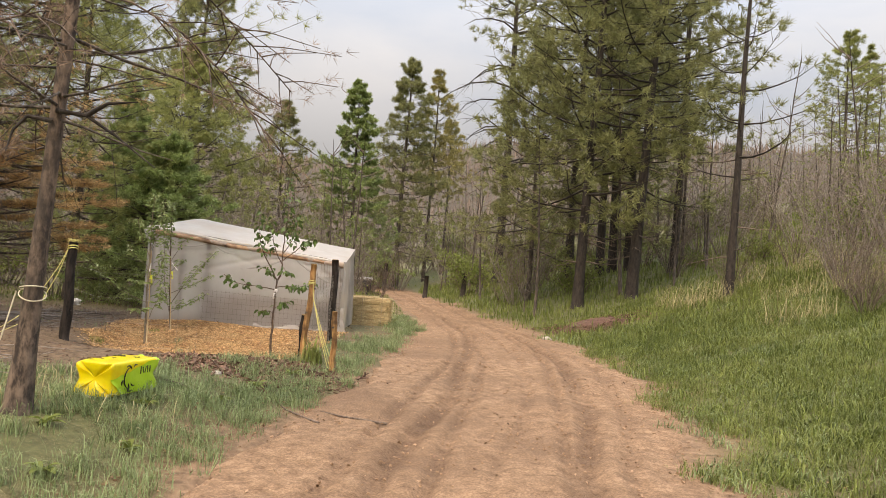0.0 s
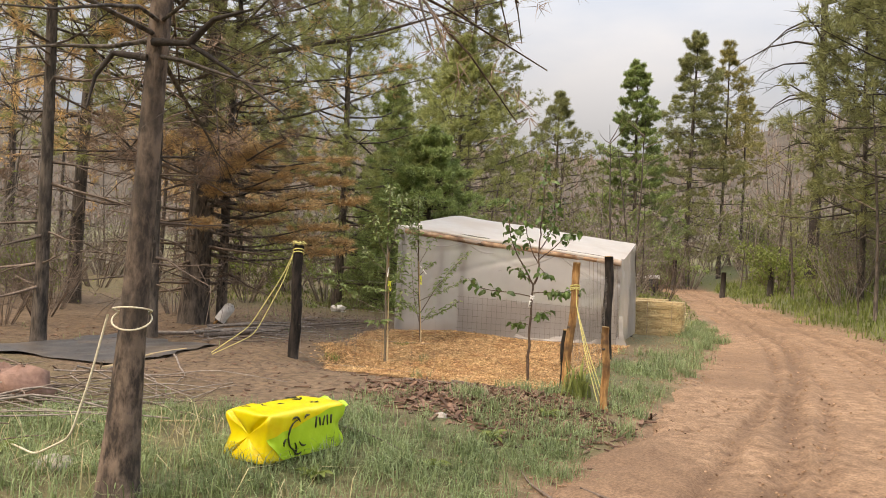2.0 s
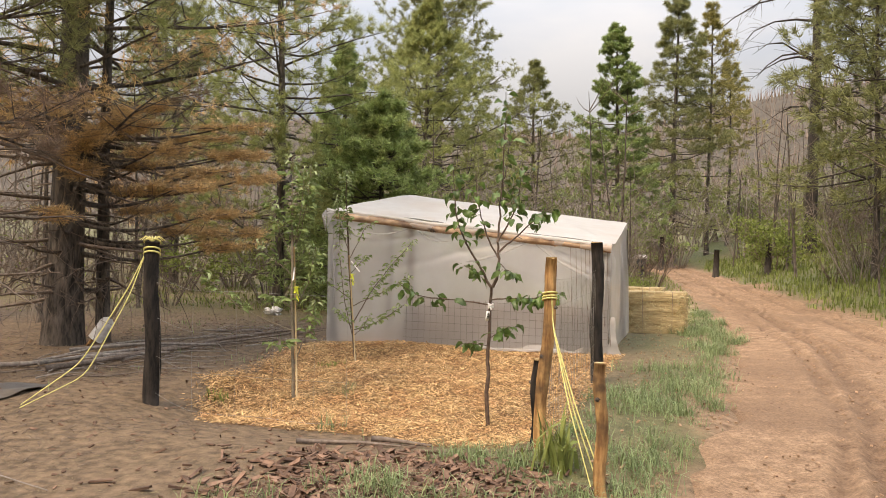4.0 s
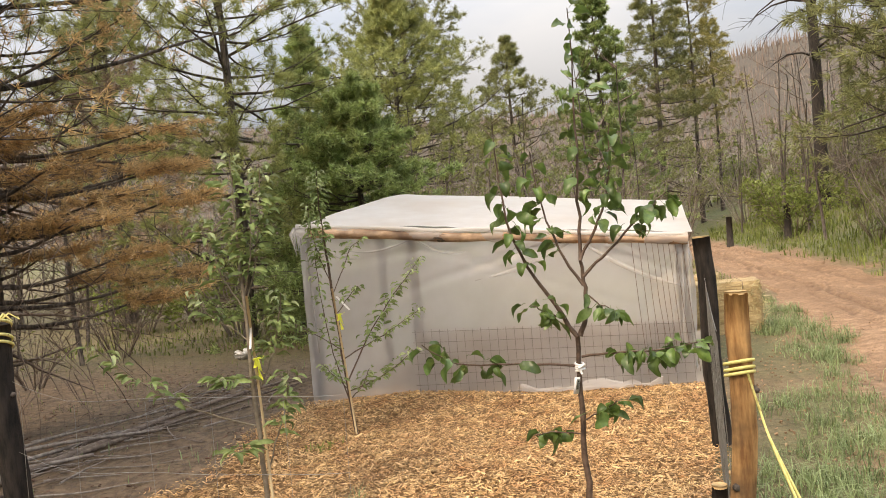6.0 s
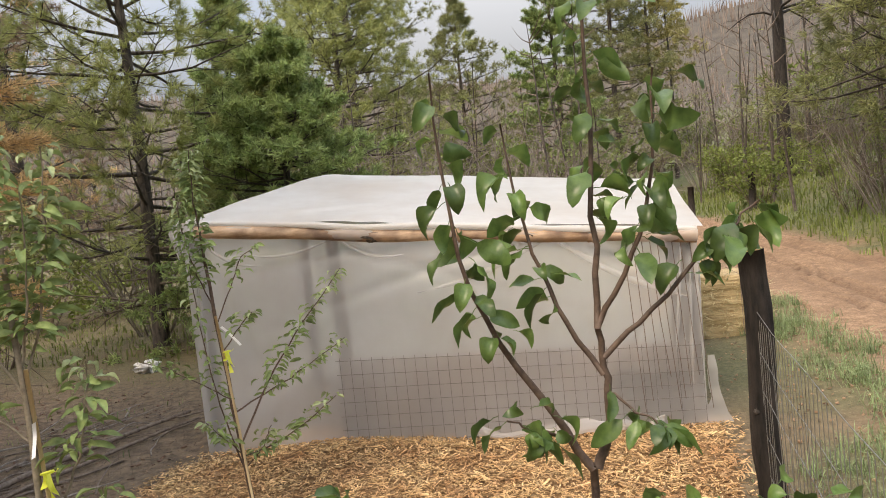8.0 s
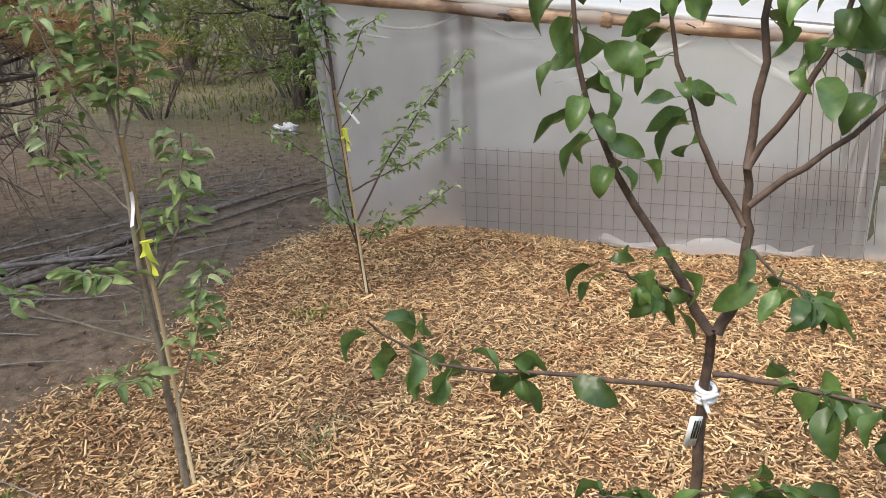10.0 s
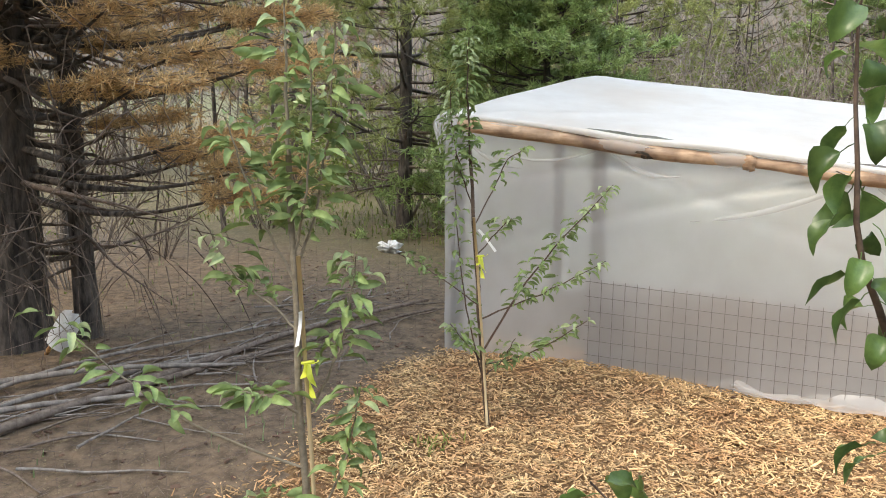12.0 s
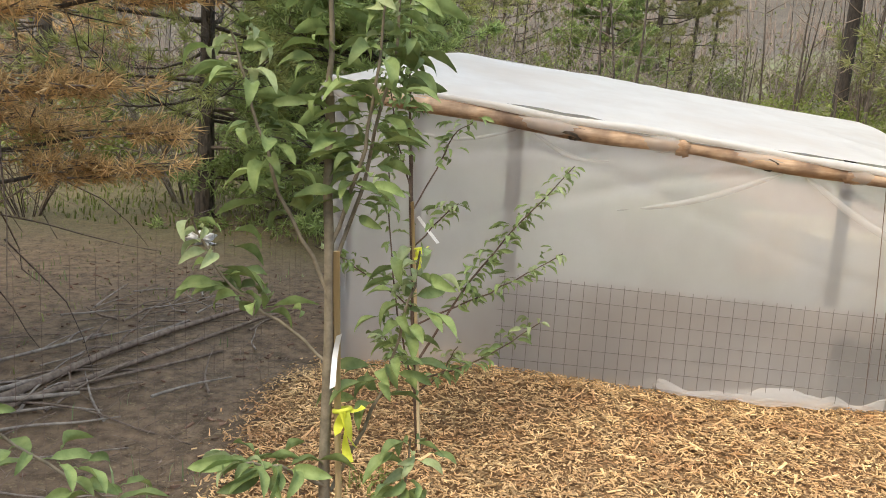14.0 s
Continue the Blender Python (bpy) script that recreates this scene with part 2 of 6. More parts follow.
M_POST = mat("dark_post", (0.007, 0.006, 0.0055), (0.042, 0.033, 0.028), scale=24, bump=1.0, depth=0.012, stretch=(1, 1, 0.2), crisp=0.13)
M_EAVE = mat("eave_log", (0.36, 0.22, 0.13), (0.66, 0.47, 0.33), scale=9, bump=0.6, depth=0.008, stretch=(0.3, 2, 2), stain=(0.16, 0.105, 0.08), stain_scale=6, stain_amount=0.9, crisp=0.11)
M_PLEAT = mat("folded_film", (0.80, 0.77, 0.74), (0.90, 0.88, 0.86), scale=9, rough=0.3, bump=0.3, depth=0.006, thin=0.5, clear=0.62, spec=0.5)
M_CUT = mat("sawn_end", (0.42, 0.27, 0.12), (0.62, 0.44, 0.24), scale=25, bump=0.3, depth=0.003)
M_PLASTIC = mat("milky_plastic_film", (0.90, 0.87, 0.85), (0.95, 0.93, 0.915), scale=5, rough=0.25, bump=0.25, depth=0.01, stretch=(1, 1, 0.6), thin=0.55, clear=0.52, spec=0.5, stain=(0.56, 0.47, 0.40), stain_scale=1.0, stain_amount=0.35)
M_ROOFFILM = mat("white_roof_film", (0.80, 0.77, 0.74), (0.88, 0.86, 0.84), scale=4, rough=0.4, bump=0.25, depth=0.01, thin=0.52, spec=0.4, stain=(0.72, 0.62, 0.53), stain_scale=0.9, stain_amount=0.5)
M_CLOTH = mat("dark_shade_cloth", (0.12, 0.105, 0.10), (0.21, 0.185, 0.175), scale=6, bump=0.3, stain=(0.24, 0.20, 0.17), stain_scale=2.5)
M_WIRE = mat("fence_wire", (0.22, 0.21, 0.20), (0.42, 0.41, 0.39), scale=30, rough=0.45, bump=0, metal=0.7)
M_PANELWIRE = mat("dark_panel_wire", (0.13, 0.115, 0.107), (0.21, 0.188, 0.175), scale=30, rough=0.8, bump=0)
M_RUSTWIRE = mat("rusty_wire", (0.12, 0.085, 0.07), (0.25, 0.18, 0.15), scale=30, rough=0.7, bump=0, metal=0.4)
M_ROPE = mat("yellow_rope", (0.52, 0.46, 0.14), (0.78, 0.71, 0.31), scale=60, bump=0.4, depth=0.003, rough=0.6)
M_PALEROPE = mat("pale_rope", (0.50, 0.43, 0.30), (0.74, 0.68, 0.54), scale=60, bump=0.4, depth=0.003)
M_RIBBON = mat("yellow_ribbon", (0.62, 0.66, 0.06), (0.82, 0.84, 0.15), scale=20, bump=0, rough=0.5, thin=0.3)
M_WHITE = mat("white_label", (0.70, 0.69, 0.68), (0.84, 0.83, 0.82), scale=20, bump=0, rough=0.5)
M_BAG_Y = mat("yellow_bag_film", (0.72, 0.58, 0.01), (0.86, 0.74, 0.025), scale=7, rough=0.3, bump=0.35, depth=0.012, stain=(0.78, 0.50, 0.01), stain_scale=6, stain_amount=0.6, spec=0.5)
M_BAG_G = mat("lime_bag_film", (0.36, 0.58, 0.02), (0.48, 0.70, 0.05), scale=7, rough=0.3, bump=0.35, depth=0.012, spec=0.5)
M_INK = mat("black_print", (0.02, 0.025, 0.015), (0.05, 0.055, 0.03), scale=20, bump=0, rough=0.4)
M_HAY = mat("baled_straw", (0.30, 0.205, 0.10), (0.60, 0.46, 0.26), scale=14, bump=0.8, depth=0.02, stretch=(0.5, 3, 3), island=0.3)
M_STONE = mat("pale_stone", (0.36, 0.30, 0.26), (0.58, 0.52, 0.46), scale=12, bump=0.8, depth=0.02)
M_REDSTONE = mat("reddish_stone", (0.15, 0.085, 0.065), (0.34, 0.21, 0.165), scale=9, bump=0.8, depth=0.02)
M_STEEL = mat("worn_steel", (0.55, 0.54, 0.53), (0.74, 0.73, 0.72), scale=25, rough=0.5, bump=0.2, metal=0.1, stain=(0.36, 0.29, 0.24), stain_scale=7)
M_SHEET = mat("dusty_dark_sheet", (0.045, 0.043, 0.044), (0.10, 0.095, 0.092), scale=5, rough=0.5, bump=0.4, depth=0.02, stain=(0.15, 0.115, 0.085), stain_scale=2.2, stain_amount=0.7)
M_DARK = mat("dark_panel", (0.03, 0.03, 0.033), (0.07, 0.07, 0.075), scale=12, bump=0.1, rough=0.5)


# ---- mesh tools ----
RNG = np.random.default_rng(7)


class Shape:
    """Vertices and faces gathered for one mesh."""

    def __init__(self):
        self.v, self.f, self.n = [], [], 0

    def add(self, verts, *faces):
        verts = np.asarray(verts, dtype=np.float32).reshape(-1, 3)
        for f in faces:
            f = np.asarray(f, dtype=np.int32)
            if len(f):
                self.f.append(f + self.n)
        self.v.append(verts)
        self.n += len(verts)
        return self

    def tube(self, pts, radii, sides=6, caps=True):
        pts = np.asarray(pts, dtype=float)
        k = len(pts)
        radii = np.broadcast_to(np.asarray(radii, dtype=float), (k,))
        tan = np.gradient(pts, axis=0)
        tan /= np.linalg.norm(tan, axis=1)[:, None] + 1e-9
        ref = np.array([0.0, 0.0, 1.0]) if abs(tan[0][2]) < 0.9 else np.array([1.0, 0.0, 0.0])
        a = np.cross(tan, ref)
        a /= np.linalg.norm(a, axis=1)[:, None] + 1e-9
        b = np.cross(tan, a)
        ang = np.arange(sides) * 2 * math.pi / sides
        ring = a[:, None, :] * np.cos(ang)[None, :, None] + b[:, None, :] * np.sin(ang)[None, :, None]
        verts = (pts[:, None, :] + ring * radii[:, None, None]).reshape(-1, 3)
        i = np.arange(sides)
        j = (i + 1) % sides
        quads = np.concatenate([np.stack([r * sides + i, r * sides + j, (r + 1) * sides + j, (r + 1) * sides + i], axis=1) for r in range(k - 1)])
        ends = [np.arange(sides)[None, :], np.arange(sides)[::-1][None, :] + (k - 1) * sides] if caps else []
        return self.add(verts, quads, *ends)

    def box(self, size, m=None):
        sx, sy, sz = (s / 2 for s in size)
        v = np.array([(x, y, z) for x in (-sx, sx) for y in (-sy, sy) for z in (-sz, sz)])
        if m is not None:
            v = np.array([m @ Vector(p) for p in v])
        return self.add(v, [(0, 1, 3, 2), (4, 6, 7, 5), (0, 4, 5, 1), (2, 3, 7, 6), (0, 2, 6, 4), (1, 5, 7, 3)])

    def grid(self, P):
        """A sheet from an array of points, rows by columns."""
        r, c = P.shape[:2]
        i = (np.arange(r - 1)[:, None] * c + np.arange(c - 1)[None, :]).ravel()
        return self.add(P.reshape(-1, 3), np.stack([i, i + 1, i + c + 1, i + c], axis=1))

    def mesh(self, name, material, smooth=True):
        me = bpy.data.meshes.new(name)
        V = np.concatenate(self.v)
        loops = np.concatenate([f.ravel() for f in self.f])
        sizes = np.concatenate([np.full(len(f), f.shape[1], dtype=np.int32) for f in self.f])
        starts = np.concatenate([[0], np.cumsum(sizes)[:-1]]).astype(np.int32)
        me.vertices.add(len(V))
        me.vertices.foreach_set("co", V.ravel())
        me.loops.add(len(loops))
        me.loops.foreach_set("vertex_index", loops.astype(np.int32))
        me.polygons.add(len(sizes))
        me.polygons.foreach_set("loop_start", starts)
        me.polygons.foreach_set("use_smooth", np.full(len(sizes), smooth))
        me.update(calc_edges=True)
        me.materials.append(material)
        return me


def part(name, shape, material, parent=None, label="", smooth=True, kind=""):
    ob = new(name, shape.mesh(name, material, smooth) if isinstance(shape, Shape) else shape)
    ob.parent = parent
    return tagged(ob, label, kind=kind)


def thing(name, label, category, group="", at=(0, 0, 0), turn=0.0):
    ob = new(name)
    ob.matrix_world = pose(*at, 0, 0, turn)
    return tagged(ob, label, category, group)


def lump(shape, centre, size, seed, rough=0.25, rings=6, sides=9):
    """An uneven stone or clod."""
    r = np.random.default_rng(seed)
    th = np.linspace(0.12, math.pi - 0.12, rings)
    ph = np.arange(sides) * 2 * math.pi / sides
    P = np.stack([np.sin(th)[:, None] * np.cos(ph), np.sin(th)[:, None] * np.sin(ph), np.broadcast_to(np.cos(th)[:, None], (rings, sides))], axis=2)
    P = P * (1 + rough * (r.random((rings, sides, 1)) - 0.5) * 2) * np.array(size) + np.array(centre)
    i, j = np.arange(sides), (np.arange(sides) + 1) % sides
    quads = np.concatenate([np.stack([k * sides + i, (k + 1) * sides + i, (k + 1) * sides + j, k * sides + j], axis=1) for k in range(rings - 1)])
    return shape.add(P.reshape(-1, 3), quads, i[None, :], (i[::-1] + (rings - 1) * sides)[None, :])


# ---- the lie of the land ----
def wave(x, y, size, seed):
    """Smooth value noise, -1 to 1."""
    x, y = np.asarray(x, dtype=float) / size, np.asarray(y, dtype=float) / size
    ix, iy = np.floor(x), np.floor(y)
    fx, fy = x - ix, y - iy
    fx, fy = fx * fx * (3 - 2 * fx), fy * fy * (3 - 2 * fy)

    def h(a, b):
        s = np.sin(a * 127.1 + b * 311.7 + seed * 74.7) * 43758.5453
        return (s - np.floor(s)) * 2 - 1
    return (h(ix, iy) * (1 - fx) + h(ix + 1, iy) * fx) * (1 - fy) + (h(ix, iy + 1) * (1 - fx) + h(ix + 1, iy + 1) * fx) * fy


def step(a):
    a = np.clip(a, 0, 1)
    return a * a * (3 - 2 * a)


ROAD_Y = [-40, -6, 0, 4.5, 5.6, 7.7, 11, 15, 20, 30, 45, 70, 120]
ROAD_L = [-6, -2.4, -2.0, -1.45, -1.3, -0.95, -0.55, -0.3, -0.65, -1.8, -5.0, -14, -35]
ROAD_R = [-2, 1.3, 1.5, 1.85, 1.95, 2.35, 2.65, 2.2, 1.35, -0.2, -2.6, -11, -31]


def road_left(y):
    return np.interp(y, ROAD_Y, ROAD_L) + 0.16 * wave(y, 0 * np.asarray(y), 0.9, 3) + 0.09 * wave(y, 0 * np.asarray(y), 0.3, 8)


def road_right(y):
    return np.interp(y, ROAD_Y, ROAD_R) + 0.2 * wave(y, 0 * np.asarray(y), 1.1, 4) + 0.1 * wave(y, 0 * np.asarray(y), 0.3, 9)


def land(x, y):
    """Height of the ground."""
    x, y = np.asarray(x, dtype=float), np.asarray(y, dtype=float)
    lft, rgt = np.interp(y, ROAD_Y, ROAD_L), np.interp(y, ROAD_Y, ROAD_R)
    hr = np.interp(y, [-60, 0, 6, 10, 20, 30, 60, 120], [-2.4, 0, 0.28, 0.47, 0.66, 0.90, 1.4, 2.0])
    hl = np.interp(y, [-60, 0, 4, 8, 14, 25, 60, 120], [-2.0, 0.2, 0.46, 0.53, 0.53, 0.6, 1.0, 1.6])
    s = step((lft - x - 0.1) / 1.2)
    z = hr * (1 - s) + hl * s
    r = np.maximum(0, x - rgt - 0.15)
    rise = 0.30 * (np.sqrt(r * r + 0.5) - 0.707)
    z = z + 13 * np.tanh(rise / 13) + 0.045 * np.maximum(0, -x - 11)
    far = step((np.hypot(x * 0.6, y) - 105) / 190)
    z = z + far * (45 + 7 * wave(x, y, 90, 9) + 3 * wave(x, y, 33, 10)) * np.where(y > -40, 1, 0.6)
    dip = step((-1.4 - x) / 0.6) * step((x + 4.75) / 0.6) * np.interp(y, [8.6, 9.6, 10.4, 12.2, 13.0], [0, 0.14, 0.17, 0.09, 0])
    z = z - dip
    near = np.exp(-(np.hypot(x, y - 7) / 30) ** 2)
    inside = step(np.minimum(x - lft, rgt - x) / 0.4)
    z = z + near * (1 - 0.85 * inside) * (0.02 * wave(x, y, 1.3, 1) + 0.015 * wave(x, y, 0.45, 2))
    return z


def track_lines(x, y):
    """How far each place lies in a wheel track, 0 to 1; several tyres have run along wandering lines."""
    lft, rgt = np.interp(y, ROAD_Y, ROAD_L), np.interp(y, ROAD_Y, ROAD_R)
    u = (x - lft) / np.maximum(0.5, rgt - lft)
    out = 0 * x
    for u0, wide, amp, seed in ((0.33, 0.030, 1.0, 91), (0.40, 0.018, 0.7, 92), (0.24, 0.022, 0.6, 93), (0.76, 0.034, 0.9, 94), (0.69, 0.018, 0.6, 95), (0.86, 0.024, 0.5, 96), (0.54, 0.016, 0.35, 97)):
        mid = u0 + 0.035 * wave(y, 0 * y, 2.6, seed) + 0.003 * wave(y, 0 * y, 0.8, seed + 20)
        out = np.maximum(out, amp * np.exp(-((u - mid) / wide) ** 2) * (0.8 + 0.3 * wave(x, y, 1.4, seed + 40)))
    return np.clip(out, 0, 1)


def ruts(x, y):
    """Wheel tracks with thrown-up rims, and trodden lumps of the road."""
    t = track_lines(x, y)
    rim = np.clip(track_lines(x + 0.09, y) - t, 0, 1) + np.clip(track_lines(x - 0.09, y) - t, 0, 1)
    return -0.055 * t + 0.022 * rim + 0.020 * wave(x, y, 0.7, 5) + 0.010 * wave(x, y, 0.3, 6) + 0.008 * wave(x, y, 0.13, 7)


def down(x, y):
    return float(land(x, y))


# the bed of wood chips
def in_bed(x, y):
    lx = np.interp(y, [9.4, 9.8, 10.5, 11.8, 12.8, 13.3], [-4.0, -4.35, -4.62, -4.85, -5.0, -5.0]) + 0.12 * wave(x, y, 0.5, 21)
    d = np.minimum(np.minimum(x - lx, -1.62 - x), np.minimum(y - 9.6 - 0.12 * wave(x, y, 0.6, 22), 13.45 - y))
    return d


def axis(core0, core1, fine, lo, hi, grow=1.12):
    out, s, v = [], fine, core1
    while v < hi:
        s *= grow
        v += s
        out.append(v)
    low, s, v = [], fine, core0
    while v > lo:
        s *= grow
        v -= s
        low.append(v)
    return np.array(low[::-1] + list(np.arange(core0, core1 + 1e-6, fine)) + out)


gx, gy = axis(-8, 7, 0.13, -420, 420), axis(-1, 17, 0.13, -120, 460)
X, Y = np.meshgrid(gx, gy)
Zg = land(X, Y)
on_road = step(np.minimum(X - np.interp(Y, ROAD_Y, ROAD_L), np.interp(Y, ROAD_Y, ROAD_R) - X) / 0.3)
Zg = Zg - 0.10 * on_road * (Y < 80) - 0.02 * step(in_bed(X, Y) / 0.2)
ground = part("ground", Shape().grid(np.stack([X, Y, Zg], axis=2)), M_GROUND, kind="structure", label="uneven forest ground of brown earth and thin turf")
yard = step((np.interp(Y, ROAD_Y, ROAD_L) - 1.0 - X + 0.7 * wave(X, Y, 1.1, 11)) / 0.9) * step((Y - 6.3 - 0.5 * wave(X, Y, 0.9, 12) + 0.25 * np.minimum(0, X + 2.5)) / 0.8) * step((X + 15 + 2.5 * wave(X, Y, 3, 13)) / 4.0) * step((17 - Y) / 3)
spots = step((wave(X, Y, 0.8, 14) - 0.25) / 0.35) * (np.abs(X) < 9)
soil = np.clip(np.maximum(yard, 0.35 * spots * (X < 0)), 0, 1)
burnt = step((Y - 70) / 40)
apron = step((0.55 + 0.45 * wave(X, Y, 0.7, 15) - np.maximum(np.interp(Y, ROAD_Y, ROAD_L) - X, X - np.interp(Y, ROAD_Y, ROAD_R))) / 0.5) * (Y < 60)
turf = np.clip(0.75 + 0.5 * wave(X, Y, 1.7, 16) + 0.3 * wave(X, Y, 0.5, 17), 0, 1) * np.where(X > np.interp(Y, ROAD_Y, ROAD_R), 1.0, 0.7) * (1 - yard) * (1 - 0.75 * step((-4.5 - X) / 1.5) * step((Y - 5.5) / 1.5) * (Y < 40))
for key, values in (("turf", turf), ("dirt", apron), ("soil", soil), ("burnt", burnt)):
    ground.data.attributes.new(key, "FLOAT", "POINT").data.foreach_set("value", values.ravel().astype(np.float32))

ry = np.concatenate([np.arange(-8, -1, 0.2), np.arange(-1, 13, 0.05), np.arange(13, 16, 0.1), np.arange(16, 90, 0.5)])
ru = np.linspace(-0.06, 1.06, 100)
RL, RR = road_left(ry), road_right(ry)
RX = RL[:, None] + (RR - RL)[:, None] * ru[None, :]
RY = np.broadcast_to(ry[:, None], RX.shape)
edge = np.minimum(ru, 1 - ru)[None, :]
RZ = land(RX, RY) + ruts(RX, RY) * step(edge / 0.08) + 0.012 - 0.16 * step((0.03 - edge) / 0.09)
road = part("road", Shape().grid(np.stack([RX, RY, RZ], axis=2)), M_ROAD, kind="structure", label="rutted reddish dirt track through the forest clearing")
road.data.attributes.new("packed", "FLOAT", "POINT").data.foreach_set("value", (track_lines(RX, RY) * 0.9).ravel().astype(np.float32))


# ---- trees ----
def blades(shape, C, D, count, length, width, rnd, spread=0.75):
    """Needles: a spray of thin blades at each of the places C, about the ways D."""
    C, D = np.repeat(np.asarray(C), count, axis=0), np.repeat(np.asarray(D), count, axis=0)
    k = len(C)
    if not k:
        return
    way = D * (1 - spread) + rnd.normal(size=(k, 3)) * spread * 0.75
    way /= np.linalg.norm(way, axis=1)[:, None] + 1e-9
    side = np.cross(way, rnd.normal(size=(k, 3)))
    side /= np.linalg.norm(side, axis=1)[:, None] + 1e-9
    ln = length * (0.6 + 0.7 * rnd.random(k))[:, None]
    v = np.stack([C + side * width / 2 + way * ln * 0.08, C - side * width / 2 + way * ln * 0.08, C + way * ln], axis=1)
    shape.add(v.reshape(-1, 3), np.arange(3 * k).reshape(-1, 3))


def curve(p0, way, length, rise, rnd, k=5, wob=0.05):
    """A limb that sets out along way and bends up (or, with rise below 0, down)."""
    p, w, out = np.array(p0, dtype=float), np.array(way, dtype=float), []
    w /= np.linalg.norm(w)
    for i in range(k):
        out.append(p.copy())
        p = p + w * length / (k - 1)
        w = w + np.array([0, 0, rise / (k - 1)]) + rnd.normal(size=3) * wob
        w /= np.linalg.norm(w)
    return np.array(out)


def conifer(name, label, x, y, height, radius, low=0.25, reach=1.6, limbs=70, tuft=(16, 0.22, 0.020), twigs=8, needles=None, bark=None, dead=20, dead_reach=1.0,
            dead_low=0.08, shape="pine", rise=0.5, lean=(0, 0), seed=1, brown=0.0, brown_top=0.0, brown_mat=None, fine=6, sparse=0.0, flare=0.25, split=False, thick=1.0, dead_mat=None, dead_thick=1.0, droop=0.0, brown_reach=1.0, brown_tuft=None, brown_fine=None, group="trees of the wood"):
    """A pine or fir: a tapered trunk, bare dead limbs low down, and green limbs that carry sprays of needles."""
    rnd = np.random.default_rng(seed)
    tree = thing(name, label, "tree", group, (x, y, down(x, y) - 0.06))
    k = 11
    tz = np.linspace(0, 1, k)
    tp = np.stack([lean[0] * height * tz + 0.02 * height * 0.25 * np.sin(tz * 5 + seed), lean[1] * height * tz + 0.005 * height * np.cos(tz * 4 + seed) - 0.005 * height, tz * height], axis=1)
    tz = np.array([0, 0.015, 0.04, 0.08, 0.16, 0.3, 0.45, 0.6, 0.75, 0.9, 1.0])
    tp = np.stack([np.interp(tz, np.linspace(0, 1, k), tp[:, a]) for a in range(3)], axis=1)
    tr = radius * ((1 - tz) ** 0.8 * (1 - flare) + flare * np.exp(-tz * height / 0.45)) + 0.012
    trunk = Shape().tube(tp, tr, 10)
    part("trunk", trunk, bark or M_BARK, tree)

    def on_trunk(f):
        return np.array([np.interp(f, tz, tp[:, a]) for a in range(3)]), float(np.interp(f, tz, tr))
    wood, bare = Shape(), Shape()
    C, D, CB, DB = [], [], [], []
    for i in range(limbs):
        f = low + (0.985 - low) * min(1.0, (i // 4 * 4 + 2.2 * rnd.random()) / limbs) ** 0.9
        u = (f - low) / (1 - low)
        if shape == "fir":
            ln = reach * (1.02 - u) ** 0.85 + 0.08
        elif shape == "bush":
            ln = reach * math.sqrt(max(0.02, 1 - (2 * u - 0.75) ** 2 / 1.6))
        else:
            ln = reach * (0.55 + 0.75 * math.sin(math.pi * min(1, u * 0.9 + 0.22))) * (1 - u ** 3) * 0.85 + 0.15
        ln *= (0.62 + 0.55 * rnd.random()) * (1.25 if rnd.random() < 0.12 else 1.0)
        is_brown = (f < brown) or (rnd.random() < brown_top)
        if is_brown:
            ln *= brown_reach
        az = i * 2.399 + rnd.normal() * 0.3
        p, r = on_trunk(f)
        tilt = (-0.1 + 0.5 * u) if shape != "fir" else (-0.25 + 0.5 * u)
        path = curve(p, (math.cos(az), math.sin(az), tilt + rnd.normal() * 0.16), ln, rise, rnd, wob=0.09)
        lr = min(r * 0.5, 0.007 + 0.009 * ln) * thick
        if split:
            wood = Shape()
        wood.tube(path, np.linspace(lr, 0.005, 5), 5 if split else 4, caps=False)
        cs, ds = (CB, DB) if is_brown else (C, D)
        for j in range(twigs):
            s = 0.3 + 0.7 * (j + rnd.random()) / twigs
            q = np.array([np.interp(s, np.linspace(0, 1, 5), path[:, a]) for a in range(3)])
            w = path[-1] - path[0]
            w = w / (np.linalg.norm(w) + 1e-9)
            sw = w * 0.7 + np.array([-w[1], w[0], 0]) * (1 if j % 2 else -1) * 0.8 + np.array([0, 0, 0.15 + rnd.normal() * (0.45 if shape == "pine" else 0.22)])
            sl = ln * 0.42 * (1.15 - s * 0.6) * (0.7 + 0.6 * rnd.random())
            tw = curve(q, sw, sl, rise * 0.7, rnd, 4)[[0, 1, 3]]
            wood.tube(tw, np.linspace(0.007, 0.003, 3), 3, caps=False)
            if rnd.random() < sparse:
                continue
            many = brown_fine if is_brown and brown_fine else fine
            tip = shape == "pine" and not is_brown
            for g in range(many):
                t = 0.45 + 0.57 * math.sqrt((g + rnd.random()) / many) if tip else 0.35 + 0.68 * math.sqrt((g + rnd.random()) / many)
                cs.append(np.array([np.interp(t, (0, 0.33, 1), tw[:, a]) for a in range(3)]) + rnd.normal(size=3) * (0.03 + 0.02 * sl))
                ds.append((tw[-1] - tw[0]) / (np.linalg.norm(tw[-1] - tw[0]) + 1e-9))
        cs.append(path[-1])
        ds.append(w)
        if split:
            part("limb", wood, bark or M_BARK, tree)
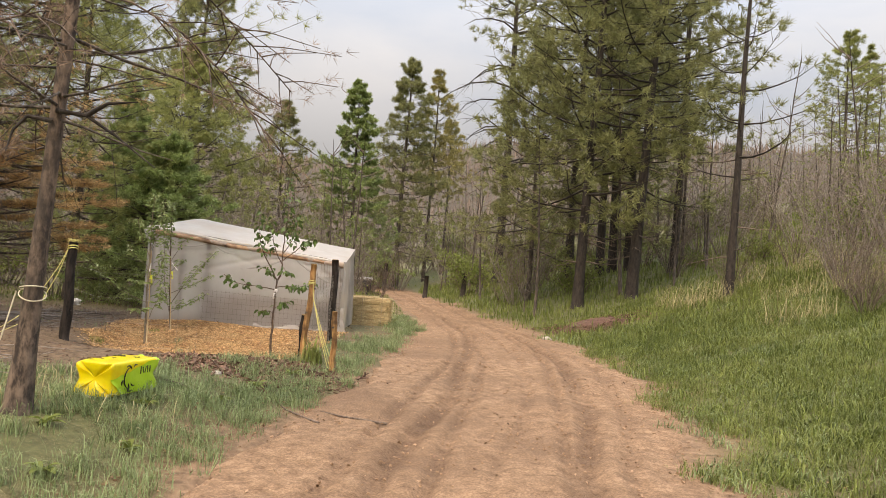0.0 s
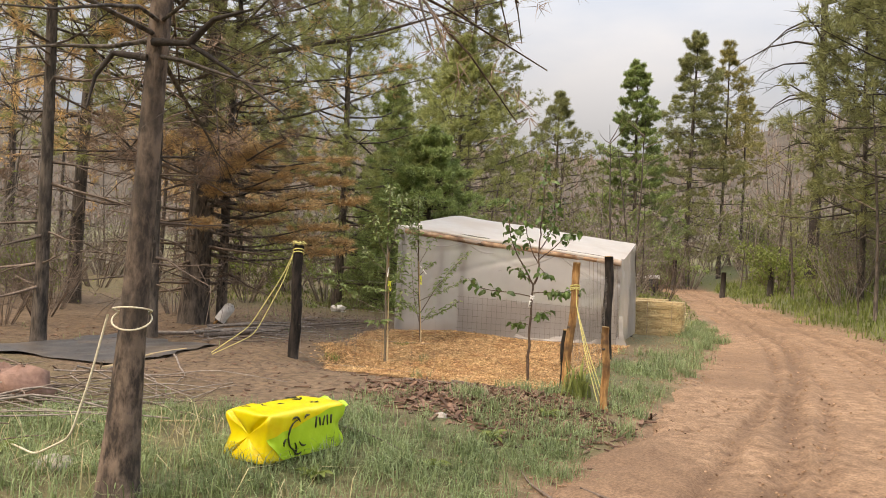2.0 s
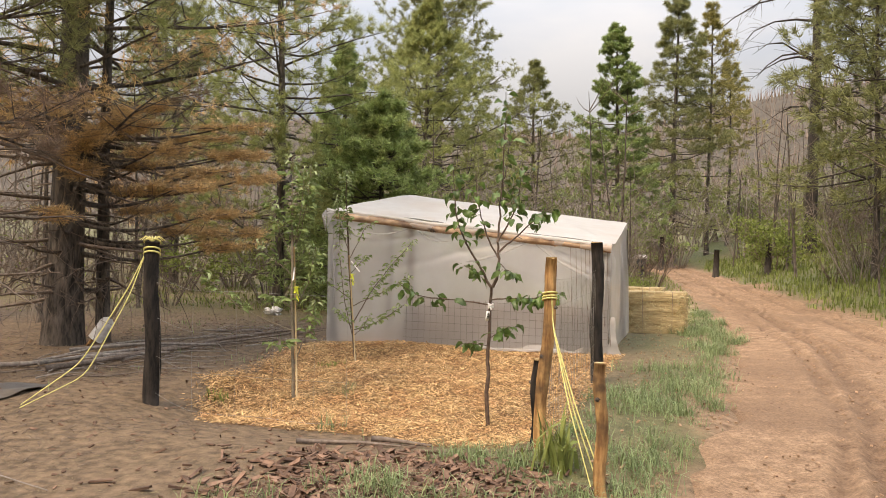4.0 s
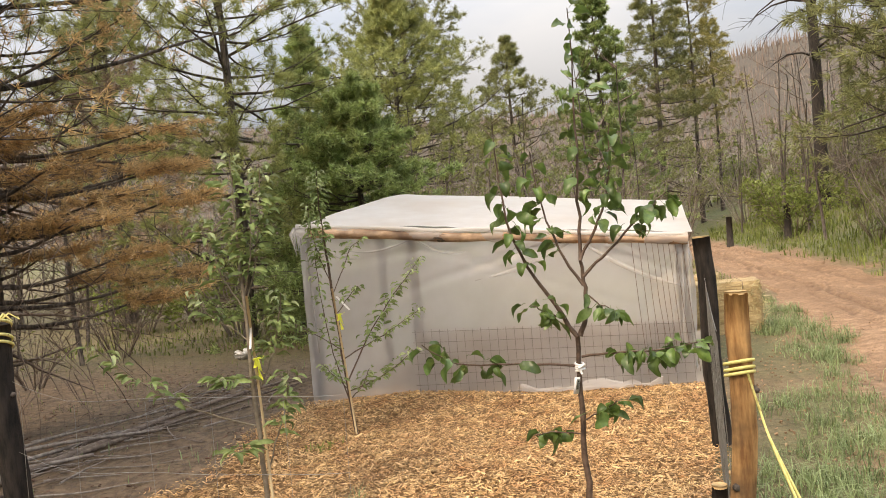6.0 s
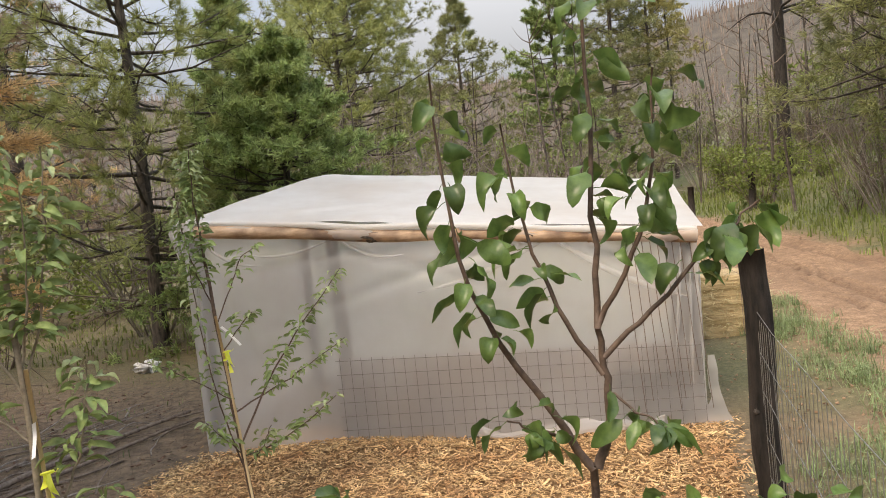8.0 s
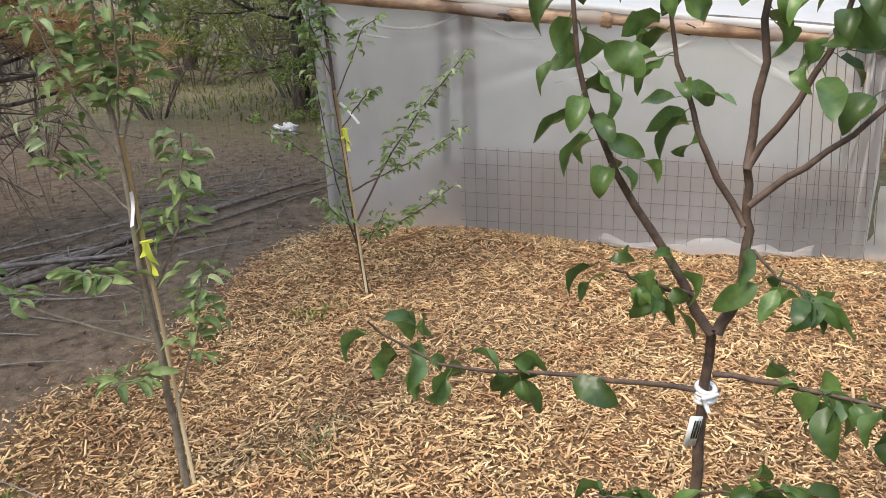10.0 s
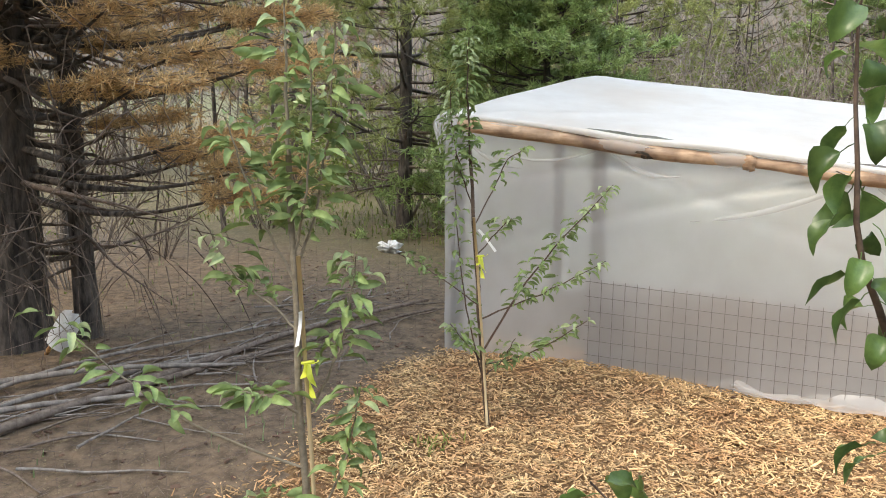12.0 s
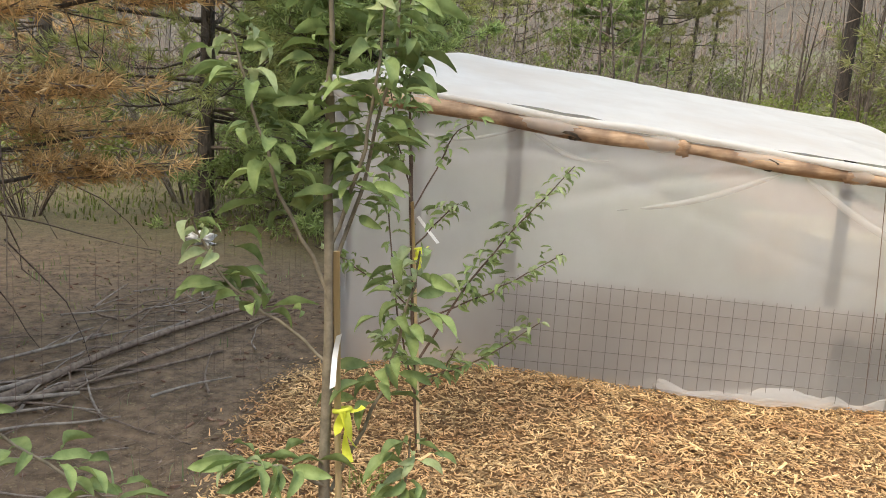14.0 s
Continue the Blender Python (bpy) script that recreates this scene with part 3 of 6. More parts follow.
    for i in range(dead):
        f = dead_low + max(0.02, low - dead_low + 0.1) * rnd.random()
        p, r = on_trunk(f)
        az = i * 2.4 + rnd.normal() * 0.4
        ln = dead_reach * (0.35 + 0.8 * rnd.random())
        path = curve(p, (math.cos(az), math.sin(az), 0.05 - 0.35 * rnd.random() + 0.5 * droop), ln, -0.1 + 0.3 * rnd.random() - 1.5 * droop, rnd, 5, 0.1)
        bare.tube(path, np.linspace(min(0.03, 0.006 + 0.012 * ln) * dead_thick, 0.003 * dead_thick, 5), 4, caps=False)
        for j in range(5):
            s = 0.25 + 0.7 * rnd.random()
            q = np.array([np.interp(s, np.linspace(0, 1, 5), path[:, a]) for a in range(3)])
            w = path[-1] - path[0]
            sw = w / ln + rnd.normal(size=3) * 0.6
            tw = curve(q, sw, ln * 0.35 * (0.5 + rnd.random()), -0.4, rnd, 4, 0.15)
            bare.tube(tw, np.linspace(0.005, 0.002, 4) * dead_thick, 3, caps=False)
    if wood.n and not split:
        part("branchwork", wood, bark or M_BARK, tree, kind="stuff")
    if bare.n:
        part("dead_branchwork", bare, dead_mat or M_TWIG, tree, "bare dead lower branches", kind="stuff")
    n_, l_, w_ = tuft
    if C:
        crown = Shape()
        blades(crown, C, D, n_, l_, w_, rnd, 0.5 if shape == "pine" else 0.75)
        part("crown", crown, needles or M_NEEDLE, tree, smooth=False, kind="stuff")
    if CB:
        crown = Shape()
        n_, l_, w_ = brown_tuft or tuft
        blades(crown, CB, DB, n_, l_, w_, rnd, 0.5 if brown_tuft else 0.75)
        part("withered_crown", crown, brown_mat or M_BROWN, tree, "withered brown needles", smooth=False, kind="stuff")
    return tree


# the wood across the road
P_LABEL = "tall green ponderosa pine with a dark scorched trunk"
conifer("pine_tree", P_LABEL, 3.7, 20.5, 13, 0.17, low=0.15, reach=2.5, limbs=105, seed=11, dead=18, lean=(0.01, 0), bark=M_CHAR, fine=4)
conifer("pine_tree", P_LABEL, 4.95, 20, 14, 0.18, low=0.2, reach=2.1, limbs=90, seed=12, dead=22, lean=(0.02, 0), bark=M_CHAR, fine=4)
conifer("pine_tree", P_LABEL, 7.1, 24, 14, 0.15, low=0.25, reach=1.9, limbs=75, seed=13, dead=24, lean=(0.01, 0), bark=M_CHAR, fine=4)
conifer("pine_tree", "young sparse pine with tufts at its branch ends", 6.25, 17, 8.6, 0.11, low=0.30, reach=1.35, limbs=26, twigs=4, fine=2, tuft=(30, 0.22, 0.014), seed=14, dead=12, lean=(0.03, 0), bark=M_CHAR, sparse=0.4, rise=0.8)
for i, (px, py, ph) in enumerate([(5.5, 27.5, 15), (6.05, 28, 16), (6.6, 27.6, 14), (4.3, 26, 13), (7.9, 33, 13)]):
    conifer("pine_tree", P_LABEL, px, py, ph, 0.19, low=0.28, reach=2.1, limbs=70, seed=20 + i, dead=20, bark=M_CHAR, fine=4)
conifer("dead_pine_tree", "tall half-dead pine with long bare drooping branches", 2.5, 34.5, 18, 0.27, low=0.62, reach=2.4, limbs=34, seed=31, dead=34, dead_reach=3.6, dead_low=0.25, dead_mat=M_CHAR, dead_thick=1.7, droop=1.0, bark=M_CHAR, fine=4)
conifer("pine_tree", "slim young pine at the edge of the track", 2.75, 24.5, 8.5, 0.09, low=0.2, reach=1.9, limbs=75, seed=32, dead=10, fine=4)
conifer("pine_tree", "pale pine standing alone on the far slope", 23.0, 45, 10.5, 0.17, low=0.3, reach=2.1, limbs=60, seed=33, dead=8, needles=M_NEEDLE_LIGHT, fine=4)
conifer("pine_tree", "pale pine standing alone on the far slope", 25.3, 47, 9.5, 0.15, low=0.3, reach=1.7, limbs=50, seed=34, dead=8, needles=M_NEEDLE_LIGHT, fine=4)

# behind the plastic hut and down the track
conifer("pine_tree", "tall full green pine at the bend of the track", -2.6, 45, 13.6, 0.22, low=0.12, reach=3.1, limbs=125, seed=41, dead=14, fine=5, shape="fir", rise=0.5)
conifer("pine_tree", "thin yellowing pine among dead stems", -1.0, 47, 13, 0.14, low=0.45, reach=1.4, limbs=55, seed=42, dead=20, needles=M_YELLOW, fine=4)
conifer("pine_tree", "thin yellowing pine among dead stems", 0.0, 49, 10, 0.12, low=0.5, reach=1.2, limbs=36, seed=43, dead=20, needles=M_YELLOW, fine=4)
conifer("fir_tree", "slender pointed green fir behind the hut", -4.6, 38, 10.6, 0.15, low=0.06, reach=2.3, limbs=120, seed=44, dead=6, shape="fir", needles=M_FIR, tuft=(13, 0.15, 0.032), fine=8, rise=0.35)
conifer("pine_tree", "small rounded green pine behind the hut", -8.6, 40, 9.8, 0.15, low=0.16, reach=2.4, limbs=75, seed=45, dead=8, fine=4)
conifer("pine_tree", "very tall dark green pine behind the hut", -13.2, 40, 17.5, 0.28, low=0.15, reach=3.2, limbs=150, seed=46, dead=8, fine=4, tuft=(20, 0.24, 0.022))
conifer("pine_tree", "bright green bushy pine behind the hut", -10.9, 32, 10.4, 0.18, low=0.08, reach=3.0, limbs=140, seed=47, dead=6, needles=M_NEEDLE_LIGHT, fine=6)
conifer("fir_tree", "pointed dark green fir behind the yard", -8.6, 20.6, 5.75, 0.1, low=0.05, reach=1.05, limbs=110, seed=48, dead=0, shape="fir", needles=M_FIR, tuft=(13, 0.10, 0.020), fine=9, rise=0.4)
conifer("fir_tree", "broad bushy green fir beside the hut", -6.5, 18.0, 3.9, 0.08, low=0.04, reach=2.0, limbs=130, seed=49, dead=0, shape="fir", needles=M_FIR, tuft=(13, 0.10, 0.020), fine=9, rise=0.4)
conifer("pine_tree", "grey-green pine with open upswept branches", -8.4, 17.6, 8.4, 0.12, low=0.13, reach=1.9, limbs=92, seed=50, dead=22, dead_reach=1.4, needles=M_NEEDLE_LIGHT, fine=3, twigs=10, tuft=(34, 0.17, 0.010))

# the stand at the left of the yard
dead_a = conifer("dead_pine_tree", "big dying pine, rust-brown needles low down and green ones above", -7.40, 11.62, 10.5, 0.235, low=0.20, reach=3.1, limbs=120, seed=61, dead=80, dead_reach=1.5, dead_low=0.05, twigs=9, fine=3, thick=0.9,
                 tuft=(34, 0.17, 0.0065), brown_reach=0.75, brown_tuft=(9, 0.085, 0.008), brown_fine=12, needles=M_NEEDLE_LIGHT, brown=0.27, brown_top=0.06, bark=M_BARK, rise=0.25, flare=0.2, split=True)
bare_trunk = conifer("dead_pine_tree", "bare reddish trunk with dry drooping twigs", -2.62, 5.05, 9.5, 0.092, low=0.24, reach=1.55, limbs=22, seed=62, dead=22, dead_reach=1.4, dead_low=0.2, bark=M_BARK_RED, brown=1.0,
        tuft=(9, 0.10, 0.004), twigs=20, fine=6, sparse=0.3, thick=0.36, dead_thick=0.6, dead_mat=M_BARK, brown_mat=M_RUST, rise=-0.45, lean=(0.012, 0.0), flare=0.55, split=True)
for pts in ([(0.03, -0.06, 1.95), (-0.10, -0.12, 1.96), (-0.17, -0.14, 1.86), (-0.2, -0.15, 1.72)], [(0.05, -0.05, 2.02), (0.25, -0.06, 2.0), (0.45, -0.04, 1.88), (0.7, 0.0, 1.70)], [(0.25, -0.06, 2.0), (0.4, -0.1, 2.08), (0.6, -0.12, 2.1)]):
    part("limb", Shape().tube(pts, np.linspace(0.018, 0.004, len(pts)), 6), M_CHAR, bare_trunk, "charred broken limb")
# rust-brown sprays on its low boughs
rnd = np.random.default_rng(66)
ax, ay, az0 = dead_a.location
sprays = [(-5.6, 11.55, 2.04, 0.30), (-5.92, 11.45, 2.30, 0.36), (-6.65, 11.35, 3.0, 0.36), (-6.2, 11.5, 2.72, 0.36), (-5.75, 11.65, 2.50, 0.38), (-5.35, 11.8, 2.42, 0.32), (-6.4, 11.45, 2.30, 0.32), (-5.6, 11.8, 1.72, 0.28)]
sprays += [(rnd.uniform(-7.1, -5.5), rnd.uniform(10.7, 12.6), rnd.uniform(1.75, 3.3), rnd.uniform(0.2, 0.36)) for _ in range(16)]
for px, py, pz, ln in sprays:
    a, b = np.array([0, 0, pz - az0 - 0.15]), np.array([px - ax, py - ay, pz - az0 - 0.07])
    part("limb", Shape().tube(np.stack([a + (b - a) * t + np.array([0, 0, -0.12 * math.sin(math.pi * t)]) for t in np.linspace(0, 1, 8)]), np.linspace(0.03, 0.006, 8), 6), M_BARK, dead_a)
    w = (b - a) / np.linalg.norm(b - a)
    sd = np.array([-w[1], w[0], 0])
    twig = Shape()
    C, D = [], []
    for j in range(20):
        s = rnd.uniform(-1, 1)
        q = b + w * ln * s * 1.15 + np.array([0, 0, rnd.normal() * 0.022])
        e = w * 0.6 + sd * rnd.normal() * 0.9 + np.array([0, 0, 0.04])
        e = e / np.linalg.norm(e) * rnd.uniform(0.12, 0.26)
        twig.tube([q - e * 0.5, q, q + e], [0.005, 0.004, 0.002], 3, caps=False)
        for g in range(20):
            C.append(q + e * rnd.uniform(-0.4, 1.05) + rnd.normal(size=3) * 0.012)
            D.append(e / np.linalg.norm(e) + np.array([0, 0, 0.12]))
    part("twigwork", twig, M_TWIG, dead_a, kind="stuff")
    sp = Shape()
    blades(sp, C, D, 5, 0.07, 0.006, rnd, 0.5)
    part("needle_spray", sp, M_BROWN, dead_a, "rust-brown dead needle spray", smooth=False, kind="stuff")
tangle = Shape()
for j in range(150):
    a = rnd.random() * 6.3
    q = np.array([math.cos(a) * rnd.uniform(0.2, 1.1) + 0.5, math.sin(a) * rnd.uniform(0.2, 0.9) + 0.1, rnd.uniform(0.6, 2.3)])
    tangle.tube(curve(q, (rnd.normal(), rnd.normal(), -0.6), rnd.uniform(0.4, 0.9), -0.9, rnd, 5, 0.2), np.linspace(0.005, 0.0018, 5), 3, caps=False)
part("twig_tangle", tangle, M_TWIG, dead_a, "tangle of dry drooping twigs", kind="stuff")
near_left = []
for i, (px, py, ph, pr) in enumerate([(-7.02, 8.5, 10, 0.075), (-6.6, 9.75, 7, 0.06), (-7.29, 12.05, 7.5, 0.085), (-11.3, 13.2, 12, 0.15), (-14.5, 8.0, 11, 0.16),
                                       (-13.5, 21, 8, 0.15), (-17, 25, 9, 0.16), (-20, 19, 9, 0.18)]):
    near_left.append(conifer("pine_tree", "dull green and brown pine with many dead twigs", px, py, ph, pr, low=0.2 if i > 2 else 0.3, reach=1.9 if pr > 0.1 else 1.1, limbs=52, seed=70 + i, dead=34 if i > 2 else 24, dead_reach=1.5 if i > 2 else 1.1, dead_low=0.06,
            fine=3, tuft=(22, 0.20, 0.014) if i > 2 else (30, 0.14, 0.007), brown=0.36, brown_top=0.15, brown_mat=M_RUST if i % 3 else M_BROWN))
for i, (px, py) in enumerate([(-19, 27), (-24, 18), (-22, 34)]):
    copy_thing(near_left[3 + i % 4], pose(px, py, down(px, py) - 0.1, 0, 0, 40 + 67 * i) @ Matrix.Scale(0.66 + 0.06 * (i % 4), 4))


# ---- thin dead stems of the burnt wood ----
def dead_stem(height, radius, seed, twigs=9):
    rnd = np.random.default_rng(seed)
    ob = thing("dead_tree", "thin grey-brown dead tree stem standing in the undergrowth", "dead tree", "burnt stems")
    path = curve((0, 0, -0.1), (rnd.normal() * 0.06, rnd.normal() * 0.06, 1), height, 0, rnd, 6, 0.03)
    part("stem", Shape().tube(path, np.linspace(radius, 0.008, 6), 5), M_BARK, ob)
    sh = Shape()
    for i in range(twigs):
        s = 0.25 + 0.7 * rnd.random()
        q = np.array([np.interp(s, np.linspace(0, 1, 6), path[:, a]) for a in range(3)])
        az = rnd.random() * 6.3
        sh.tube(curve(q, (math.cos(az), math.sin(az), 0.5), height * 0.22 * (0.4 + rnd.random()), 0.5, rnd, 4, 0.1), np.linspace(radius * 0.35, 0.003, 4), 3, caps=False)
    part("branchwork", sh, M_TWIG, ob, kind="stuff")
    return ob


stems = [dead_stem(3.6, 0.035, 1), dead_stem(5.5, 0.05, 2), dead_stem(2.4, 0.022, 3, 14), dead_stem(7.0, 0.065, 4), dead_stem(4.4, 0.03, 5, 16)]
spots_at = []
rnd = np.random.default_rng(5)
while len(spots_at) < 290:
    zone = rnd.random()
    if zone < 0.5:
        px, py = rnd.uniform(0, 24), rnd.uniform(19, 60)
    elif zone < 0.8:
        px, py = rnd.uniform(-16, 0), rnd.uniform(26, 70)
    else:
        px, py = rnd.uniform(-24, -9), rnd.uniform(5, 30)
    if px < np.interp(py, ROAD_Y, ROAD_R) + 1.2 and px > np.interp(py, ROAD_Y, ROAD_L) - 1.2:
        continue
    spots_at.append((px, py))
for i, (px, py) in enumerate(spots_at):
    m = pose(px, py, down(px, py), rnd.normal() * 2.5, rnd.normal() * 2.5, rnd.random() * 360) @ Matrix.Scale(0.75 + 0.5 * rnd.random(), 4)
    if i < len(stems):
        stems[i].matrix_world = m
    else:
        copy_thing(stems[i % len(stems)], m)

# far slope: burnt trunks past counting
k = 12000
hx, hy = RNG.uniform(-170, 200, k), RNG.uniform(95, 300, k)
hz = land(hx, hy)
hh = RNG.uniform(1.5, 4.0, k)
lean = RNG.normal(size=(k, 2)) * 0.35
hw = RNG.uniform(0.07, 0.18, k)
V = np.stack([np.stack([hx - hw, hy, hz - 0.3], 1), np.stack([hx + hw, hy, hz - 0.3], 1), np.stack([hx, hy + hw, hz - 0.3], 1), np.stack([hx + lean[:, 0], hy + lean[:, 1], hz + hh], 1)], axis=1).reshape(-1, 3)
b4 = np.arange(k)[:, None] * 4
tagged(part("burnt_forest", Shape().add(V, np.concatenate([b4 + [0, 1, 3], b4 + [1, 2, 3], b4 + [2, 0, 3]])), M_TWIG, kind="stuff", label="far hillside of bare burnt trunks"), category="forest")


# ---- undergrowth ----
def shrub(label, height, width, leaves, leaf, material, seed, twig_mat=None, stems_n=17, name="shrub"):
    rnd = np.random.default_rng(seed)
    ob = thing(name, label, "shrub", "undergrowth")
    sh, C, D = Shape(), [], []
    for i in range(stems_n):
        az = rnd.random() * 6.3
        p = curve((math.cos(az) * width * 0.15, math.sin(az) * width * 0.15, -0.05), (math.cos(az) * 0.5, math.sin(az) * 0.5, 1.0), height * (0.5 + 0.6 * rnd.random()), -0.1, rnd, 5, 0.12)
        sh.tube(p, np.linspace(0.009, 0.003, 5), 3, caps=False)
        for j in range(4):
            s = 0.3 + 0.7 * rnd.random()
            q = np.array([np.interp(s, np.linspace(0, 1, 5), p[:, a]) for a in range(3)])
            t = curve(q, rnd.normal(size=3) + np.array([0, 0, 0.6]), height * 0.3, 0.1, rnd, 3, 0.15)
            sh.tube(t, np.linspace(0.005, 0.002, 3), 3, caps=False)
            for g in range(leaves):
                C.append(t[rnd.integers(1, 3)] + rnd.normal(size=3) * 0.06)
                D.append(rnd.normal(size=3))
    part("twigwork", sh, twig_mat or M_TWIG, ob, kind="stuff")
    if C:
        lf = Shape()
        blades(lf, C, D, 3, leaf, leaf * 0.5, rnd, 0.9)
        part("foliage", lf, material, ob, smooth=False, kind="stuff")
    return ob


green = [shrub("low shrub with fresh yellow-green leaves", 1.1, 0.9, 9, 0.075, M_SHRUB, 1), shrub("low shrub with fresh yellow-green leaves", 0.7, 0.8, 9, 0.06, M_SHRUB, 2)]
dry = [shrub("leafless tangle of grey-brown twigs", 1.5, 0.8, 0, 0.05, M_SHRUB, 3, stems_n=24), shrub("leafless tangle of grey-brown twigs", 2.4, 1.0, 1, 0.05, M_SHRUB, 4, M_GREY, 24)]
count = 0
rnd = np.random.default_rng(15)
while count < 140:
    zone = rnd.random()
    px, py = (rnd.uniform(1, 20), rnd.uniform(18, 52)) if zone < 0.6 else (rnd.uniform(-14, -1), rnd.uniform(24, 55)) if zone < 0.85 else (rnd.uniform(-20, -9), rnd.uniform(10, 28))
    if np.interp(py, ROAD_Y, ROAD_L) - 0.9 < px < np.interp(py, ROAD_Y, ROAD_R) + 0.9:
        continue
    kinds = green if rnd.random() < (0.45 if px > 0 else 0.3) else dry
    src = kinds[count % 2]
    m = pose(px, py, down(px, py), 0, 0, rnd.random() * 360) @ Matrix.Scale(0.8 + 0.8 * rnd.random(), 4)
    if count < 2:
        src = (green + dry)[count]
    copy_thing(src, m)
    count += 1
for i, ob in enumerate(green + dry):
    px, py = [(4.2, 23.5), (9.0, 22.0), (9.3, 15.5), (10.2, 17.0)][i]
    ob.matrix_world = pose(px, py, down(px, py))
for px, py, sc, kd in ((-8.6, 9.4, 0.8, 0), (-9.4, 10.7, 0.9, 0), (-8.9, 12.9, 0.8, 1), (-9.9, 8.4, 0.9, 0), (-10.6, 12, 0.9, 1), (-9.3, 14.2, 0.7, 0), (-11.2, 10, 1.0, 0), (-8.3, 7.6, 0.7, 0), (-12.5, 13, 1.0, 1), (-10.0, 16.5, 0.9, 0), (6.7, 12.2, 0.7, 0), (7.1, 12.9, 0.75, 0), (7.5, 12.0, 0.6, 1), (7.3, 13.7, 0.8, 0), (7.9, 15.2, 0.9, 1), (8.4, 16.2, 1.1, 0), (9.0, 17.4, 1.2, 1), (10.2, 18.6, 1.3, 0), (11.4, 19.5, 1.4, 1), (12.6, 21, 1.5, 0), (8.6, 14.0, 1.3, 1), (9.4, 13.2, 1.5, 1), (8.2, 12.6, 0.9, 0), (10.5, 14.8, 1.5, 1), (9.9, 12.0, 1.4, 0), (-4.3, 30, 1.6, 1), (-6.0, 28, 1.7, 1), (-7.0, 30, 1.6, 0), (-3.0, 31, 1.4, 0), (-9.5, 29, 2.0, 1), (-8.0, 27, 1.7, 1), (-5.0, 33, 2.2, 1), (-6.6, 35, 2.4, 1), (-11, 27, 1.9, 1), (-2.2, 39, 2.2, 1), (-12.5, 30, 2.2, 1), (-7.4, 24, 1.4, 1), (-3.4, 27, 1.3, 1), (0.5, 40, 2.2, 1), (2.5, 43, 2.4, 1), (4.5, 40, 2.2, 1), (-1.5, 52, 2.6, 1), (-4, 50, 2.6, 1), (7, 38, 2.2, 1), (9, 42, 2.4, 1), (12, 36, 2.2, 1), (14, 42, 2.4, 1), (-15, 34, 2.2, 1), (-17, 30, 2.2, 1), (11, 24, 1.5, 1), (13, 27, 1.7, 1), (16, 30, 1.7, 1)):
    copy_thing(dry[kd], pose(px, py, down(px, py), 0, 0, px * 77) @ Matrix.Scale(sc, 4))


for px, py, sc, kd in ((-6.4, 40, 3.2, 0), (17.5, 31, 2.2, 0), (19.5, 33, 2.4, 1), (-3.2, 42, 3.0, 1), (-0.2, 53, 3.4, 0), (3.4, 47, 3.2, 1), (-10.5, 44, 3.6, 0), (6.5, 45, 3.2, 0), (9.5, 48, 3.6, 1), (-14.5, 42, 4.0, 1), (1.2, 56, 3.6, 1), (-6.0, 52, 4.0, 1), (13, 50, 3.6, 0), (17, 44, 3.2, 1), (-18, 38, 4.0, 0)):
    copy_thing(green[kd], pose(px, py, down(px, py) - 0.1, 0, 0, px * 57) @ Matrix.Scale(sc, 4))


# ---- grass ----
def grass(name, label, P, height, width, material, seed, bend=0.5):
    """Bent blades at the places P; past counting."""
    rnd = np.random.default_rng(seed)
    k = len(P)
    z = land(P[:, 0], P[:, 1]) - 0.01
    base = np.stack([P[:, 0], P[:, 1], z], axis=1)
    az = rnd.random(k) * 2 * math.pi
    side = np.stack([np.cos(az), np.sin(az), 0 * az], axis=1)
    out = np.stack([-np.sin(az), np.cos(az), 0 * az], axis=1)
    h = (height[0] + (height[1] - height[0]) * rnd.random(k) ** 1.6)[:, None]
    w = width * (0.6 + 0.8 * rnd.random(k))[:, None]
    b = bend * (0.2 + rnd.random(k))[:, None]
    up = np.array([0, 0, 1.0])
    mid = base + up * h * 0.6 + out * h * b * 0.25
    tip = base + up * h * (1 - 0.3 * b) + out * h * b * 0.8
    v = np.stack([base - side * w / 2, base + side * w / 2, mid + side * w * 0.36, mid - side * w * 0.36, tip], axis=1).reshape(-1, 3)
    i = np.arange(k)[:, None] * 5
    ob = part(name, Shape().add(v, i + [0, 1, 2, 3], i + [3, 2, 4]), material, kind="stuff", label=label, smooth=False)
    return tagged(ob, category="grass")


def clumps(n, blades_each, spread, x0, x1, y0, y1, keep, seed):
    """Places of blades that stand in tufts."""
    rnd = np.random.default_rng(seed + 500)
    c = scatter(n, x0, x1, y0, y1, keep, seed)
    size = spread * (0.5 + rnd.random(len(c)))[:, None, None]
    return (c[:, None, :] + rnd.normal(size=(len(c), blades_each, 2)) * size).reshape(-1, 2)


def scatter(n, x0, x1, y0, y1, keep, seed, clump=0.0):
    rnd = np.random.default_rng(seed)
    P = np.stack([rnd.uniform(x0, x1, n), rnd.uniform(y0, y1, n)], axis=1)
    if clump:
        P = P + rnd.normal(size=P.shape) * clump
    return P[keep(P[:, 0], P[:, 1], rnd)]


def left_verge(x, y, rnd):
    lft = np.interp(y, ROAD_Y, ROAD_L)
    band = step((lft + 0.1 - x + 0.25 * wave(x, y, 0.5, 31)) / 0.25) * step((x - lft + np.interp(y, [0, 4, 6, 7, 9, 12, 20], [6, 5, 3.2, 2.0, 1.25, 0.85, 0.9]) + 0.4 * wave(x, y, 0.7, 32)) / 0.5)
    return (rnd.random(len(x)) < band * np.clip(0.7 + 0.9 * wave(x, y, 0.45, 33), 0.04, 1)) & ~((y > 12.6) & (x < -1.2))


